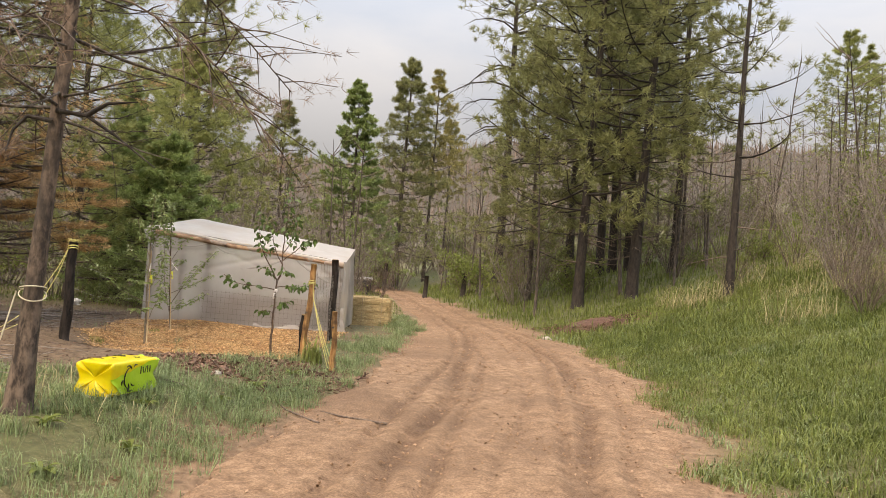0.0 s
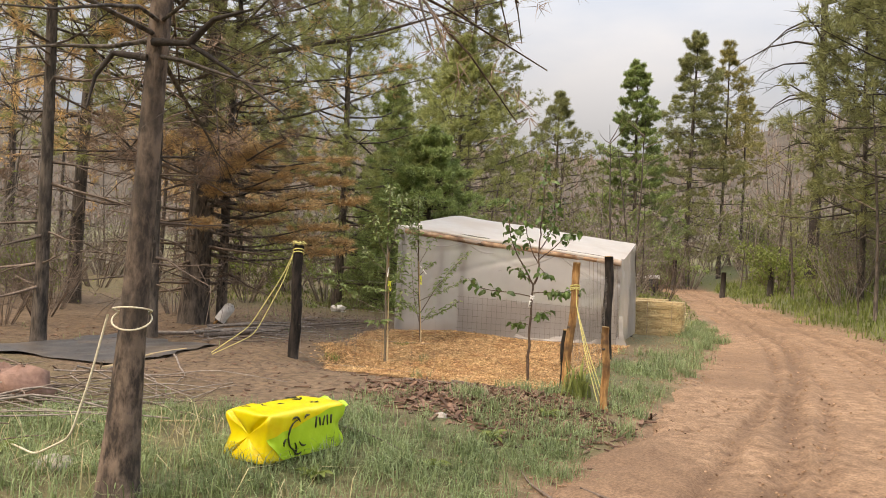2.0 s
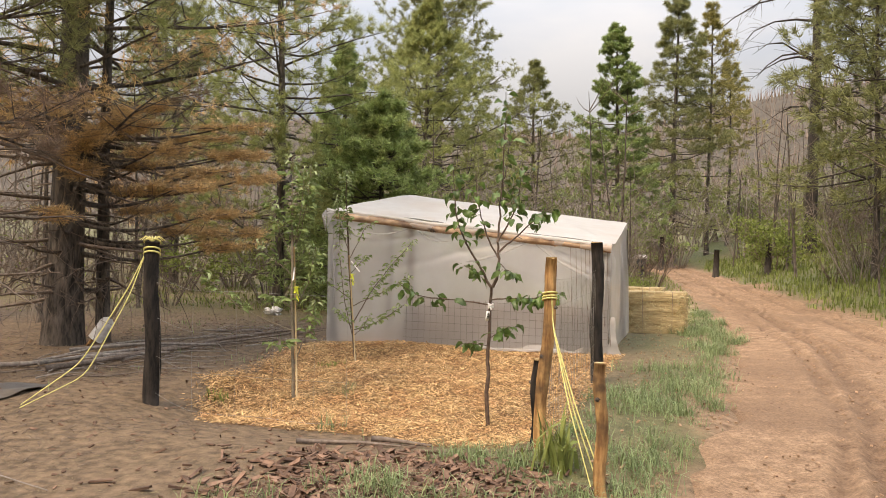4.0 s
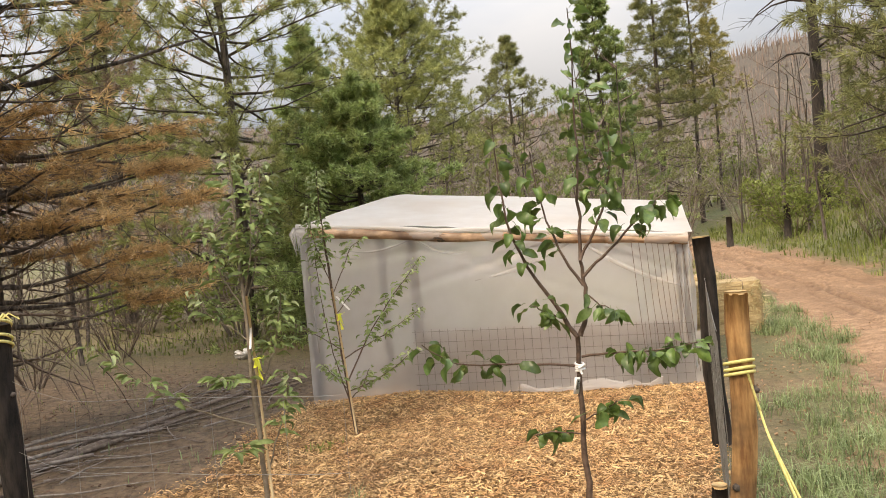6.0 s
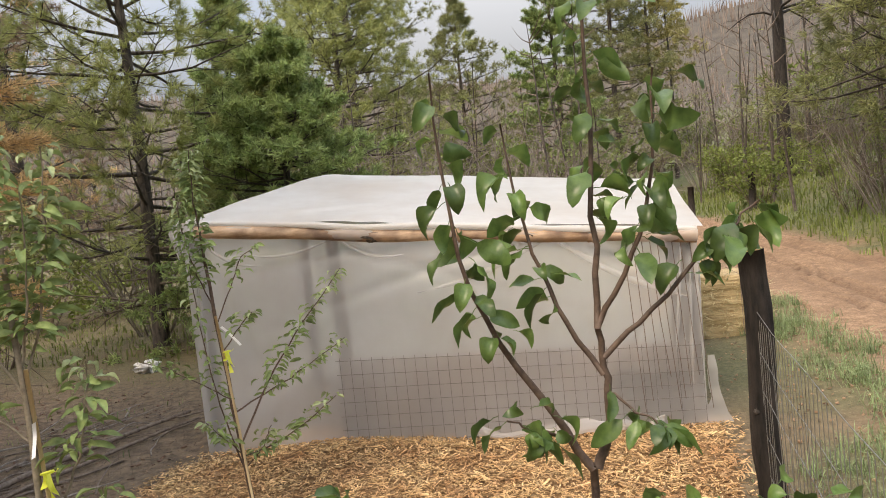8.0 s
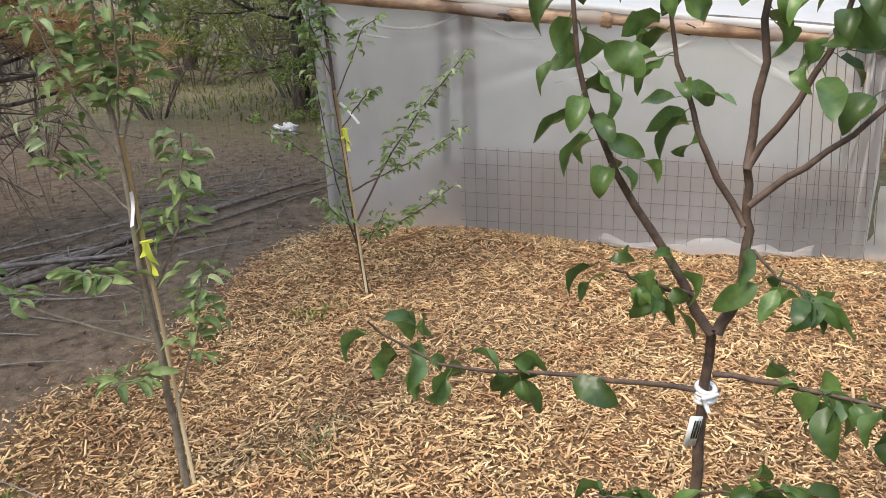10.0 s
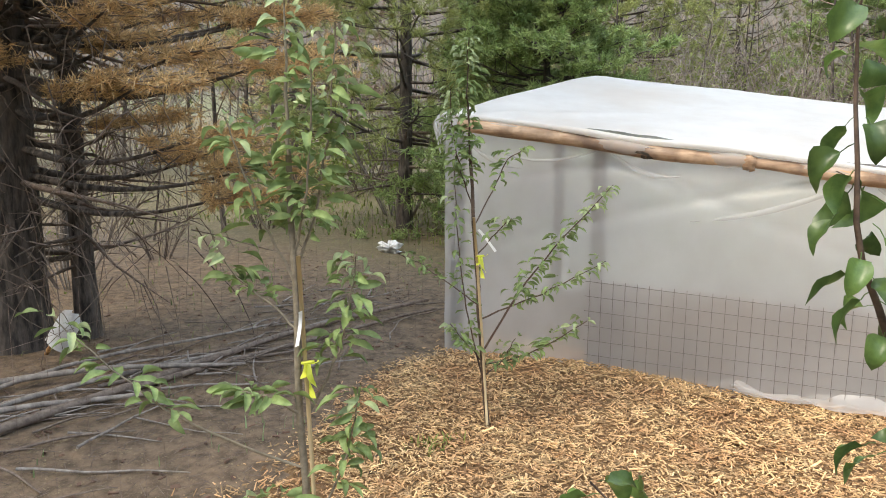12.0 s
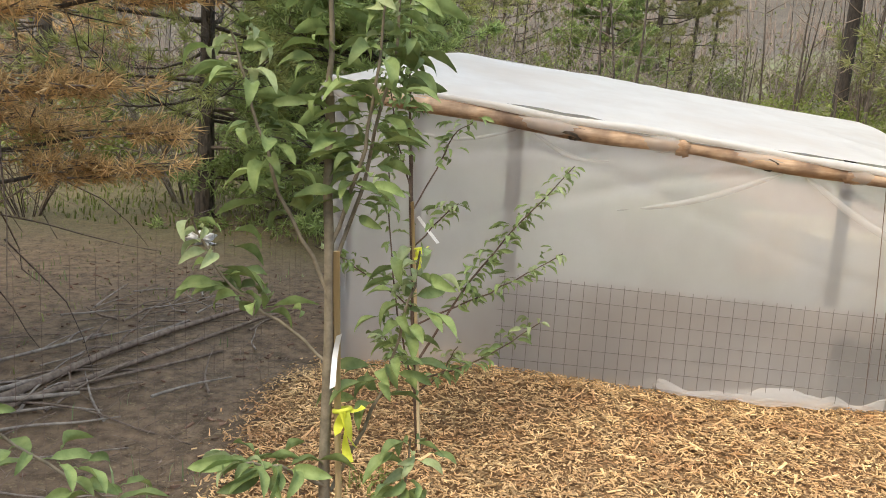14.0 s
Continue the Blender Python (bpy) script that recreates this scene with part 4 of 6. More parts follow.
def right_bank(x, y, rnd):
    rgt = np.interp(y, ROAD_Y, ROAD_R)
    return rnd.random(len(x)) < step((x - rgt + 0.1 + 0.4 * wave(x, y, 0.8, 34)) / 0.9) * np.clip(0.9 + 0.6 * wave(x, y, 0.8, 35), 0.25, 1)


grass("verge_grass", "grey-green grass along the edge of the dirt track", clumps(15000, 30, 0.045, -6.5, 0.3, 0.5, 19, left_verge, 1), (0.03, 0.18), 0.0052, M_GRASS, 2, 1.45)
grass("bank_grass", "lush green grass on the bank beside the track", clumps(12500, 22, 0.05, 0.8, 8.8, 2, 15, right_bank, 3), (0.03, 0.17), 0.0055, M_GRASS_R, 4, 1.7)
grass("bank_herbs", "pale green herbs among the bank grass", clumps(3600, 16, 0.06, 1.2, 8.8, 2.5, 16, right_bank, 25), (0.03, 0.15), 0.009, M_GRASS, 26, 1.9)
grass("bank_sprouts", "yellow-green sprouts among the bank grass", clumps(2200, 16, 0.06, 2.2, 9.5, 5, 18, right_bank, 27), (0.04, 0.2), 0.010, M_SHRUB, 28, 1.9)
grass("bank_weeds", "taller weeds and herbs on the grassy bank", clumps(2600, 20, 0.09, 2.6, 9.5, 5, 19, right_bank, 23), (0.05, 0.20), 0.012, M_GRASS_R, 24, 1.5)
grass("wood_floor_grass", "green grass and weeds on the forest floor", scatter(90000, -1, 26, 13, 42, right_bank, 5), (0.06, 0.30), 0.025, M_GRASS_R, 6)
grass("dry_stalks", "tall pale dry grass stalks on the bank", scatter(6500, 4.8, 10.5, 11.0, 19, lambda x, y, r: wave(x, y, 1.0, 36) > 0.15, 7), (0.25, 0.85), 0.007, M_STRAW, 8, 1.6)
grass("far_weeds", "thin weeds at the foot of the trees", scatter(42000, -22, -5.5, 3, 34, lambda x, y, r: r.random(len(x)) < np.clip(0.2 + 0.9 * wave(x, y, 2.2, 37), 0.02, 1) * step((-5.6 - x + 0.12 * (y - 12)) / 2), 9), (0.02, 0.09), 0.006, M_GRASS_R, 10, 1.5)
grass("back_weeds", "thin weeds behind the hut", scatter(24000, -12, -0.9, 16.5, 42, lambda x, y, r: x < np.interp(y, ROAD_Y, ROAD_L) - 0.2, 11), (0.04, 0.18), 0.018, M_GRASS_R, 12, 1.0)
grass("straw_litter", "dry grass and straw lying on the verge", scatter(1500, -4.5, -1.6, 2.5, 6.4, lambda x, y, r: wave(x, y, 0.6, 38) > -0.1, 13), (0.08, 0.3), 0.006, M_STRAW, 14, 1.7)
grass("yard_weeds", "sparse sprouts on the bare yard soil", scatter(2600, -9, -2, 6.6, 15, lambda x, y, r: (wave(x, y, 0.5, 39) > 0.45) & (in_bed(x, y) < -0.05), 15), (0.03, 0.12), 0.008, M_GRASS, 16)


# ---- the plastic-covered hut ----
HX, HY, HZ = -4.95, 13.05, 0.53
HU = np.array([0.99366, 0.11243, 0.0])
HN = np.array([-0.11243, 0.99366, 0.0])
hut = thing("plastic_hut", "low pole-framed greenhouse wrapped in milky plastic film", "greenhouse", at=(HX, HY, HZ), turn=math.degrees(math.atan2(HU[1], HU[0])))
FL, FR, RR_, RL_ = np.array([0, 0, 1.59]), np.array([3.28, 0, 1.24]), np.array([3.46, 2.05, 1.54]), np.array([0.43, 2.05, 1.91])
BL = np.array([0.12, 2.1, 1.62])


def film(a, b, c, d, rows, cols, bulge, seed, pull=()):
    """A sheet of film stretched between four corners (a-b below, d-c above), with folds that run out from the pulled places."""
    s, t = np.meshgrid(np.linspace(0, 1, cols), np.linspace(0, 1, rows))
    P = ((1 - t) * (1 - s))[..., None] * a + ((1 - t) * s)[..., None] * b + (t * s)[..., None] * c + (t * (1 - s))[..., None] * d
    nrm = np.cross(np.array(b) - a, np.array(d) - a)
    nrm = nrm / np.linalg.norm(nrm)
    off = bulge * (np.sin(math.pi * s) * np.sin(math.pi * t)) + 0.012 * wave(s * 6, t * 2.5, 1.0, seed) + 0.004 * wave(s * 30, t * 6, 1.0, seed + 1)
    for ps, pt, ang, amt in pull:
        ds, dt = s - ps, (t - pt) * 0.5
        along = ds * math.cos(ang) + dt * math.sin(ang)
        across = -ds * math.sin(ang) + dt * math.cos(ang)
        off = off + amt * np.exp(-(across / 0.014) ** 2) * step(along / 0.03) * np.exp(-np.maximum(0, along) / 0.28)
    return Shape().grid(P + off[..., None] * nrm)


part("front_film", film(np.array([0, -0.02, 0.0]), np.array([3.26, -0.02, 0.0]), FR + [0, -0.03, -0.06], FL + [0, -0.03, -0.06], 60, 120, 0.004, 41,
     pull=[(0.68, 0.98, -2.75, -0.06), (0.80, 0.96, -0.5, -0.07), (0.30, 0.97, -0.35, -0.04), (0.02, 0.97, -1.2, -0.03), (0.97, 0.95, -1.9, -0.05), (0.45, 0.97, -2.9, -0.04)]), M_PLASTIC, hut)
part("side_film", film(np.array([3.27, 0.0, 0.0]), np.array([3.50, 2.05, 0.08]), RR_ + [0, 0, -0.02], FR + [0, 0, -0.04], 30, 60, 0.03, 43, pull=[(0.1, 0.9, -1.4, 0.03), (0.5, 0.95, -1.5, 0.03)]), M_PLASTIC, hut)
part("side_film", film(np.array([0.05, 2.1, 0.0]), np.array([-0.01, 0.0, 0.0]), FL + [-0.01, 0, -0.05], BL, 30, 60, 0.03, 45), M_PLASTIC, hut)
part("back_film", film(np.array([3.50, 2.06, 0.05]), np.array([0.05, 2.11, 0.0]), BL, RR_, 20, 40, 0.02, 47), M_PLASTIC, hut)
part("roof_film", film(FL + [0.0, -0.06, 0.0], FR + [0.04, -0.06, 0.0], RR_, RL_, 40, 80, 0.01, 49, pull=[(0.05, 0.05, 0.5, 0.02), (0.95, 0.1, 2.2, 0.02)]), M_ROOFFILM, hut, "taut white roof sheet")
part("roof_film", Shape().add([FL + [0, -0.02, 0], RL_, BL], [(0, 1, 2)]), M_ROOFFILM, hut)
part("roof_film", Shape().add([RL_, RR_, RR_ + [0, 0.02, -0.1], BL], [(0, 1, 2, 3)]), M_ROOFFILM, hut)
# rolled hem of the roof sheet over the front pole
k = 60
s = np.linspace(0, 1, k)
hem = FL + (FR - FL) * s[:, None] + np.stack([0 * s, -0.065 + 0.012 * wave(s * 20, s * 0, 1, 51), -0.016 + 0.010 * wave(s * 8, s * 0, 1, 52)], axis=1)
part("hem", Shape().tube(hem, 0.017 + 0.006 * np.abs(wave(s * 14, s * 0, 1, 53)), 7), M_ROOFFILM, hut)
pole = FL + (FR - FL) * s[:, None] + np.stack([0 * s, -0.05 + 0.006 * wave(s * 5, s * 0, 1, 55), -0.068 + 0.020 * wave(s * 5, s * 0, 1, 54)], axis=1)
part("front_pole", Shape().tube(pole[2:], 0.037 + 0.010 * wave(s[2:] * 7, s[2:] * 0, 1, 56), 12), M_EAVE, hut, "peeled orange log along the front eave")
for f, wide, tall, m in ((0.40, 0.07, 0.032, M_BARK), (0.56, 0.05, 0.036, M_EAVE), (0.70, 0.06, 0.034, M_BARK), (0.83, 0.06, 0.032, M_EAVE), (0.16, 0.06, 0.034, M_EAVE)):
    q = pole[int(f * (k - 1))]
    part("knot", lump(Shape(), (q[0], q[1] - 0.016, q[2] - 0.004), (wide, 0.026, tall), int(f * 900), 0.35, 7, 10), m, hut, "knobbly knot on the eave log")
for (px, py, h0) in ((0.05, 0.06, 1.52), (0.98, 0.08, 1.46), (3.22, 0.07, 1.18), (3.42, 2.0, 1.45), (0.15, 2.0, 1.6)):
    part("corner_pole", Shape().tube([(px, py, -0.05), (px + 0.01, py, h0 * 0.5), (px, py, h0)], 0.045, 9), M_POST, hut)
for f0, f1 in ((0.0, 0.05), (0.90, 1.0)):
    i0, i1 = int(f0 * (k - 1)), int(f1 * (k - 1)) + 1
    tt = np.arange(i0, i1)
    part("film_wrap", Shape().tube(pole[i0:i1] + [0, -0.006, 0.004], 0.040 + 0.012 * wave(tt * 0.9, tt * 0.0, 1, 77), 9), M_PLASTIC, hut, "crumpled film wrapped round the pole")
for f0, f1 in ((0.10, 0.19), (0.30, 0.41), (0.50, 0.57), (0.63, 0.76), (0.80, 0.86)):
    i0, i1 = int(f0 * (k - 1)), int(f1 * (k - 1)) + 1
    tt = np.arange(i0, i1)
    part("film_wrap", Shape().tube(pole[i0:i1] + [0, 0.0, 0.006], 0.026 + 0.021 * np.sin(math.pi * (tt - i0) / max(1, i1 - 1 - i0)) + 0.005 * wave(tt * 0.8, tt * 0.0, 1, 88), 10, caps=False), M_PLEAT, hut, "crumpled film wrapped round the pole")
bunch = Shape()
for j in range(9):
    a = j * 0.7
    q = FL + np.array([0.03 * math.cos(a), -0.03 + 0.03 * math.sin(a), -0.02])
    bunch.tube([q, q + np.array([-0.025 + 0.012 * math.cos(a), -0.02, -0.05]), q + np.array([-0.005 + 0.015 * math.cos(a * 2), -0.012, -0.16 - 0.04 * (j % 3)])], [0.016, 0.011, 0.003], 6)
part("corner_gather", bunch, M_PLASTIC, hut, "crumpled film gathered at the corner", kind="stuff")
# pleats that run out from the places where the film is tied to the pole
def front_at(a, b):
    lo, hi = np.array([3.26 * a, -0.03, 0.0]), FL + (FR - FL) * a + np.array([0, -0.04, -0.06])
    return lo + (hi - lo) * b


for a0, b0, a1, b1, wide in ((0.75, 0.96, 0.985, 0.68, 0.020), (0.715, 0.96, 0.47, 0.72, 0.016), (0.33, 0.96, 0.45, 0.90, 0.012), (0.30, 0.96, 0.12, 0.90, 0.010), (0.04, 0.95, 0.16, 0.85, 0.012), (0.97, 0.95, 0.95, 0.4, 0.012), (0.985, 0.9, 0.975, 0.2, 0.010), (0.02, 0.93, 0.03, 0.3, 0.010)):
    t = np.linspace(0, 1, 12)
    P = np.stack([front_at(a0 + (a1 - a0) * f, b0 + (b1 - b0) * f - 0.035 * math.sin(math.pi * f)) for f in t])
    across = np.cross(P[-1] - P[0], [0, 1, 0])
    across = across / np.linalg.norm(across)
    half = wide * np.sin(math.pi * np.clip(t * 0.85 + 0.12, 0, 1)) ** 0.7
    rows = [P + across * (half * e)[:, None] + np.array([0, -1, 0]) * (0.35 * half * (1 - e * e) + 0.002)[:, None] for e in (-1, -0.5, 0, 0.5, 1)]
    part("film_pleat", Shape().grid(np.stack(rows, axis=1)), M_PLEAT, hut, "pale pleat in the stretched film")
u, v = np.meshgrid(np.linspace(2.72, 3.18, 12), np.linspace(0, 1, 8))
part("dark_sheet", Shape().grid(np.stack([u, 0.010 + 0.003 * wave(u * 5, v * 3, 1, 78), 0.01 + v * (0.36 + 0.02 * wave(u * 6, u * 0, 1, 79))], axis=2)), M_DARK, hut, "dark sheet behind the lower corner of film")
# loose hem of film lying on the chips
loose = Shape()
u, v = np.meshgrid(np.linspace(1.7, 3.0, 40), np.linspace(0, 1, 8))
wid = 0.03 + 0.08 * np.exp(-((u - 2.35) / 0.28) ** 2) + 0.05 * np.abs(wave(u * 6, u * 0, 1, 60))
wid = wid * np.clip(np.minimum(u - 1.7, 3.0 - u) / 0.25, 0.1, 1)
loose.grid(np.stack([u + 0.03 * v * wave(u * 9, v, 1, 61), -0.03 - v * wid + 0.03 * wave(u * 4, u * 0, 1, 62), 0.03 + 0.035 * (1 - v) * (1 + wave(u * 7, u * 0, 1, 63)) + 0.025 * wave(u, v * 2, 0.12, 57)], axis=2))
part("loose_hem", loose, M_PLASTIC, hut, "crumpled loose hem of film")
u, v = np.meshgrid(np.linspace(0, 0.1, 8), np.linspace(0, 1, 14))
part("loose_hem", Shape().grid(np.stack([3.27 + u * (1.3 - v * 0.8) + 0.02 * wave(u * 9, v * 5, 1, 58), -0.03 - 0.05 * u + 0.02 * wave(v * 6, u * 4, 1, 59), 0.02 + v * 0.42], axis=2)), M_PLASTIC, hut, "crumpled loose hem of film")
# wire panel behind the film
panel = Shape()
for i in range(33):
    px = 0.98 + i * 0.071
    panel.tube([(px, -0.040, 0.0), (px, -0.040, 0.60 - 0.03 * (px - 1))], 0.0015, 4, caps=False)
for j in range(7):
    zz = 0.03 + j * 0.092
    panel.tube([(0.95, -0.039, zz), (3.25, -0.039, zz - 0.012 * j)], 0.0015, 4, caps=False)
part("wire_panel", panel, M_PANELWIRE, hut, "thin dark welded wire panel against the film")
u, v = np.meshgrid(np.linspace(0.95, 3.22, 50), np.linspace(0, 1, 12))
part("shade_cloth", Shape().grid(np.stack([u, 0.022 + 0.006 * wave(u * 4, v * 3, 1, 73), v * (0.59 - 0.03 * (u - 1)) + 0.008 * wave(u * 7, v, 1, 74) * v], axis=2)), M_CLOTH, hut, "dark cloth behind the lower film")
fringe = Shape()
for i in range(9):
    px = 2.84 + i * 0.05 + 0.012 * math.sin(i * 7)
    fringe.tube([(px, -0.05, 1.22 - 0.1 * (px - 2.84)), (px + 0.02, -0.075, 0.7), (px + 0.05 + 0.01 * math.sin(i * 5), -0.06, 0.12 + 0.07 * (i % 4))], 0.0022, 4, caps=False)
part("wire_fringe", fringe, M_RUSTWIRE, hut, kind="stuff")


# ---- posts and fence ----
def log_post(label, x, y, height, radius, material, seed, lean=(0, 0), cut=True, rough=0.06, sunk=0.03):
    rnd = np.random.default_rng(seed)
    ob = thing("fence_post", label, "post", "yard fence posts", (x, y, down(x, y) - sunk))
    k, sides = 12, 12
    t = np.linspace(0, 1, k)
    pts = np.stack([lean[0] * t * height + 0.008 * np.sin(t * 9 + seed), lean[1] * t * height + 0.006 * np.cos(t * 8 + seed), t * height], axis=1)
    sh = Shape().tube(pts, radius * (1.06 - 0.14 * t) * (1 + rough * rnd.normal(size=k) * 0.5), sides)
    vv = sh.v[0].reshape(k, sides, 3)
    vv += (rnd.normal(size=(1, sides, 1)) * 0.05 + rnd.normal(size=(k, sides, 1)) * 0.025) * (vv - pts[:, None, :]) * np.array([1, 1, 0])
    log = part("log", sh, material, ob)
    if cut:
        part("cut_end", Shape().tube([pts[-1] - [0, 0, 0.004], pts[-1] + [0, 0, 0.006]], radius * 0.88, sides), M_CUT, log, "pale sawn end")
    for i in range(3):
        f, az = 0.25 + 0.25 * i, rnd.random() * 6.3
        q = np.array([np.interp(f, t, pts[:, a]) for a in range(3)]) + np.array([math.cos(az), math.sin(az), 0]) * radius * 0.93
        part("knot", lump(Shape(), q, (0.013, 0.013, 0.012), seed + i, 0.3, 5, 7), M_BARK, log)
    return ob


log_post("upright dark weathered log post", -1.585, 11.70, 1.27, 0.054, M_POST, 1, (-0.01, -0.015))
orange = log_post("peeled orange log post tied with yellow rope", -1.60, 9.38, 1.17, 0.037, M_PEELED, 2, (0.06, 0.0))
log_post("short peeled orange stake beside the track", -1.145, 8.78, 0.70, 0.031, M_PEELED, 3, (-0.02, 0.0))
left_post = log_post("dark log post with a frayed rope knot on top", -4.52, 9.5, 1.22, 0.056, M_POST, 4, (0.03, -0.06), cut=False)
log_post("low dark log stump in the fence line", -1.64, 9.47, 0.56, 0.028, M_POST, 5)


def rope(sh, pts, r=0.006):
    """A slack rope through the places given."""
    pts = np.array(pts, dtype=float)
    t = np.linspace(0, len(pts) - 1, 8 * len(pts))
    i = np.arange(len(pts))
    sm = np.stack([np.interp(t, i, pts[:, a]) for a in range(3)], axis=1)
    for _ in range(3):
        sm[1:-1] = (sm[:-2] + sm[1:-1] * 2 + sm[2:]) / 4
    return sh.tube(sm, r, 6)


def ring(sh, cx, cy, cz, r, thick=0.006, tilt=0.1):
    a = np.linspace(0, 2 * math.pi, 22)
    return sh.tube(np.stack([cx + r * np.cos(a), cy + r * np.sin(a), cz + tilt * r * np.cos(a + 1)], axis=1), thick, 6, caps=False)


ob = thing("tie_rope", "yellow plastic rope tied round the orange post", "rope")
sh = Shape()
zt = down(-1.60, 9.38)
for dz in (0.895, 0.91, 0.93):
    ring(sh, -1.546, 9.38, zt + dz, 0.042, 0.0055, 0.25)
part("loop", sh, M_ROPE, ob)
for ex, ey in ((-1.20, 8.83), (-1.15, 8.93), (-1.21, 9.03)):
    sh = Shape()
    rope(sh, [(-1.525, 9.34, zt + 0.90), (-1.49, 9.22, zt + 0.74), ((ex - 1.5) / 2, (ey + 9.15) / 2, zt + 0.34), (ex, ey, down(ex, ey) + 0.01)], 0.0038)
    part("strand", sh, M_ROPE, ob)
ob = thing("tie_rope", "frayed yellow rope hanging from the dark post", "rope")
zt = down(-4.52, 9.5) + 0.10
px, py = -4.52 + 0.03 * 1.1, 9.5 - 0.06 * 1.1
sh = Shape()
for dz in (1.0, 1.03, 1.09):
    ring(sh, px, py, zt + dz, 0.056, 0.007, 0.4)
rope(sh, [(px - 0.05, py, zt + 1.02), (px - 0.12, py - 0.1, zt + 0.75), (px - 0.35, py - 0.3, zt + 0.22), (px - 0.62, py - 0.55, zt - 0.05)], 0.0045)
rope(sh, [(px - 0.05, py, zt + 1.02), (px - 0.09, py - 0.12, zt + 0.70), (px - 0.25, py - 0.35, zt + 0.15), (px - 0.55, py - 0.62, zt - 0.05)], 0.004)
for j in range(7):
    a = j * 0.9
    sh.tube([(px, py, zt + 1.09), (px + 0.05 * math.cos(a), py + 0.05 * math.sin(a), zt + 1.13), (px + 0.09 * math.cos(a), py + 0.09 * math.sin(a), zt + 1.10)], [0.006, 0.004, 0.002], 4)
part("strand", sh, M_ROPE, ob)


def wire_fence(label, a, b, top, low, gap_h, gap_v, seed, r=0.0014, material=None):
    """Wire netting between two places on the ground."""
    rnd = np.random.default_rng(seed)
    ob = thing("wire_fence", label, "fence")
    a, b = np.array(a), np.array(b)
    ln = np.linalg.norm(b - a)
    nh, nv = max(2, int((top - low) / gap_v) + 1), int(ln / gap_h) + 1
    hz = Shape()
    for j in range(nh):
        z = low + (top - low) * j / (nh - 1)
        t = np.linspace(0, 1, 12)
        p = a[None, :] + (b - a)[None, :] * t[:, None]
        sag = 0.02 * np.sin(math.pi * t) * (0.5 + rnd.random()) - 0.012 * wave(t * 5, t * 0, 1, seed + j)
        hz.tube(np.stack([p[:, 0], p[:, 1], land(p[:, 0], p[:, 1]) + z - sag], axis=1), r, 3, caps=False)
    part("line_wire_mesh", hz, material or M_WIRE, ob, kind="stuff")
    vt = Shape()
    for i in range(nv):
        p = a + (b - a) * (i + 0.2 * rnd.random()) / max(1, nv - 1)
        p = np.clip(p, np.minimum(a, b), np.maximum(a, b))
        z0 = down(*p)
        vt.tube([(p[0], p[1], z0 + low), (p[0] + rnd.normal() * 0.006, p[1] + rnd.normal() * 0.006, z0 + (low + top) / 2), (p[0], p[1], z0 + top - 0.02)], r * 0.9, 3, caps=False)
    part("stay_wire_mesh", vt, material or M_WIRE, ob, kind="stuff")
    return ob


wire_fence("slack wire netting between the dark and the orange post", (-1.60, 11.70), (-1.60, 9.5), 1.0, 0.05, 0.05, 0.15, 3)
wire_fence("slack wire netting along the front of the yard", (-4.45, 9.45), (-2.9, 9.44), 0.95, 0.1, 0.3, 0.28, 4, 0.001)
wire_fence("rusty wire netting at the side of the yard", (-4.55, 9.6), (-5.1, 13.0), 1.05, 0.1, 0.12, 0.15, 5, 0.0008, M_RUSTWIRE)


# ---- saplings ----
def leaf_mesh(name, length, width, curl, fold, material, petiole=0.25, ripple=0.12, lean=0.0):
    """One leaf with a midrib fold, a curled and rippled blade and a stalk; it grows along +x."""
    n = 9
    t = np.linspace(0, 1, n)
    w = width / 2 * np.sin(math.pi * t ** 0.88) ** 0.62 * (1 - 0.12 * t)
    w[-1], w[0] = 0.0006, 0.001
    ang = curl * t ** 1.3
    cx = np.cumsum(np.concatenate([[0], np.cos((ang[1:] + ang[:-1]) / 2)])) * length / (n - 1) + length * petiole
    cz = -np.cumsum(np.concatenate([[0], np.sin((ang[1:] + ang[:-1]) / 2)])) * length / (n - 1)
    P = np.stack([np.stack([cx, sd * w + lean * length * t * t, cz + abs(sd) ** 1.4 * w * fold + ripple * width * abs(sd) * np.sin(t * 8 + 2.2 * sd) * np.sin(math.pi * t)], axis=1) for sd in (-1, -0.5, 0, 0.5, 1)], axis=1)
    sh = Shape().grid(P)
    sh.tube([(0, 0, 0), (length * petiole * 0.5, 0, 0.003), (length * petiole, 0, 0)], 0.0011, 3, caps=False)
    return sh.mesh(name, material)


def smooth_path(pts, k=14):
    pts = np.array(pts, dtype=float)
    t = np.linspace(0, len(pts) - 1, k)
    i = np.arange(len(pts))
    sm = np.stack([np.interp(t, i, pts[:, a]) for a in range(3)], axis=1)
    for _ in range(2):
        sm[1:-1] = (sm[:-2] + sm[1:-1] * 2 + sm[2:]) / 4
    return sm


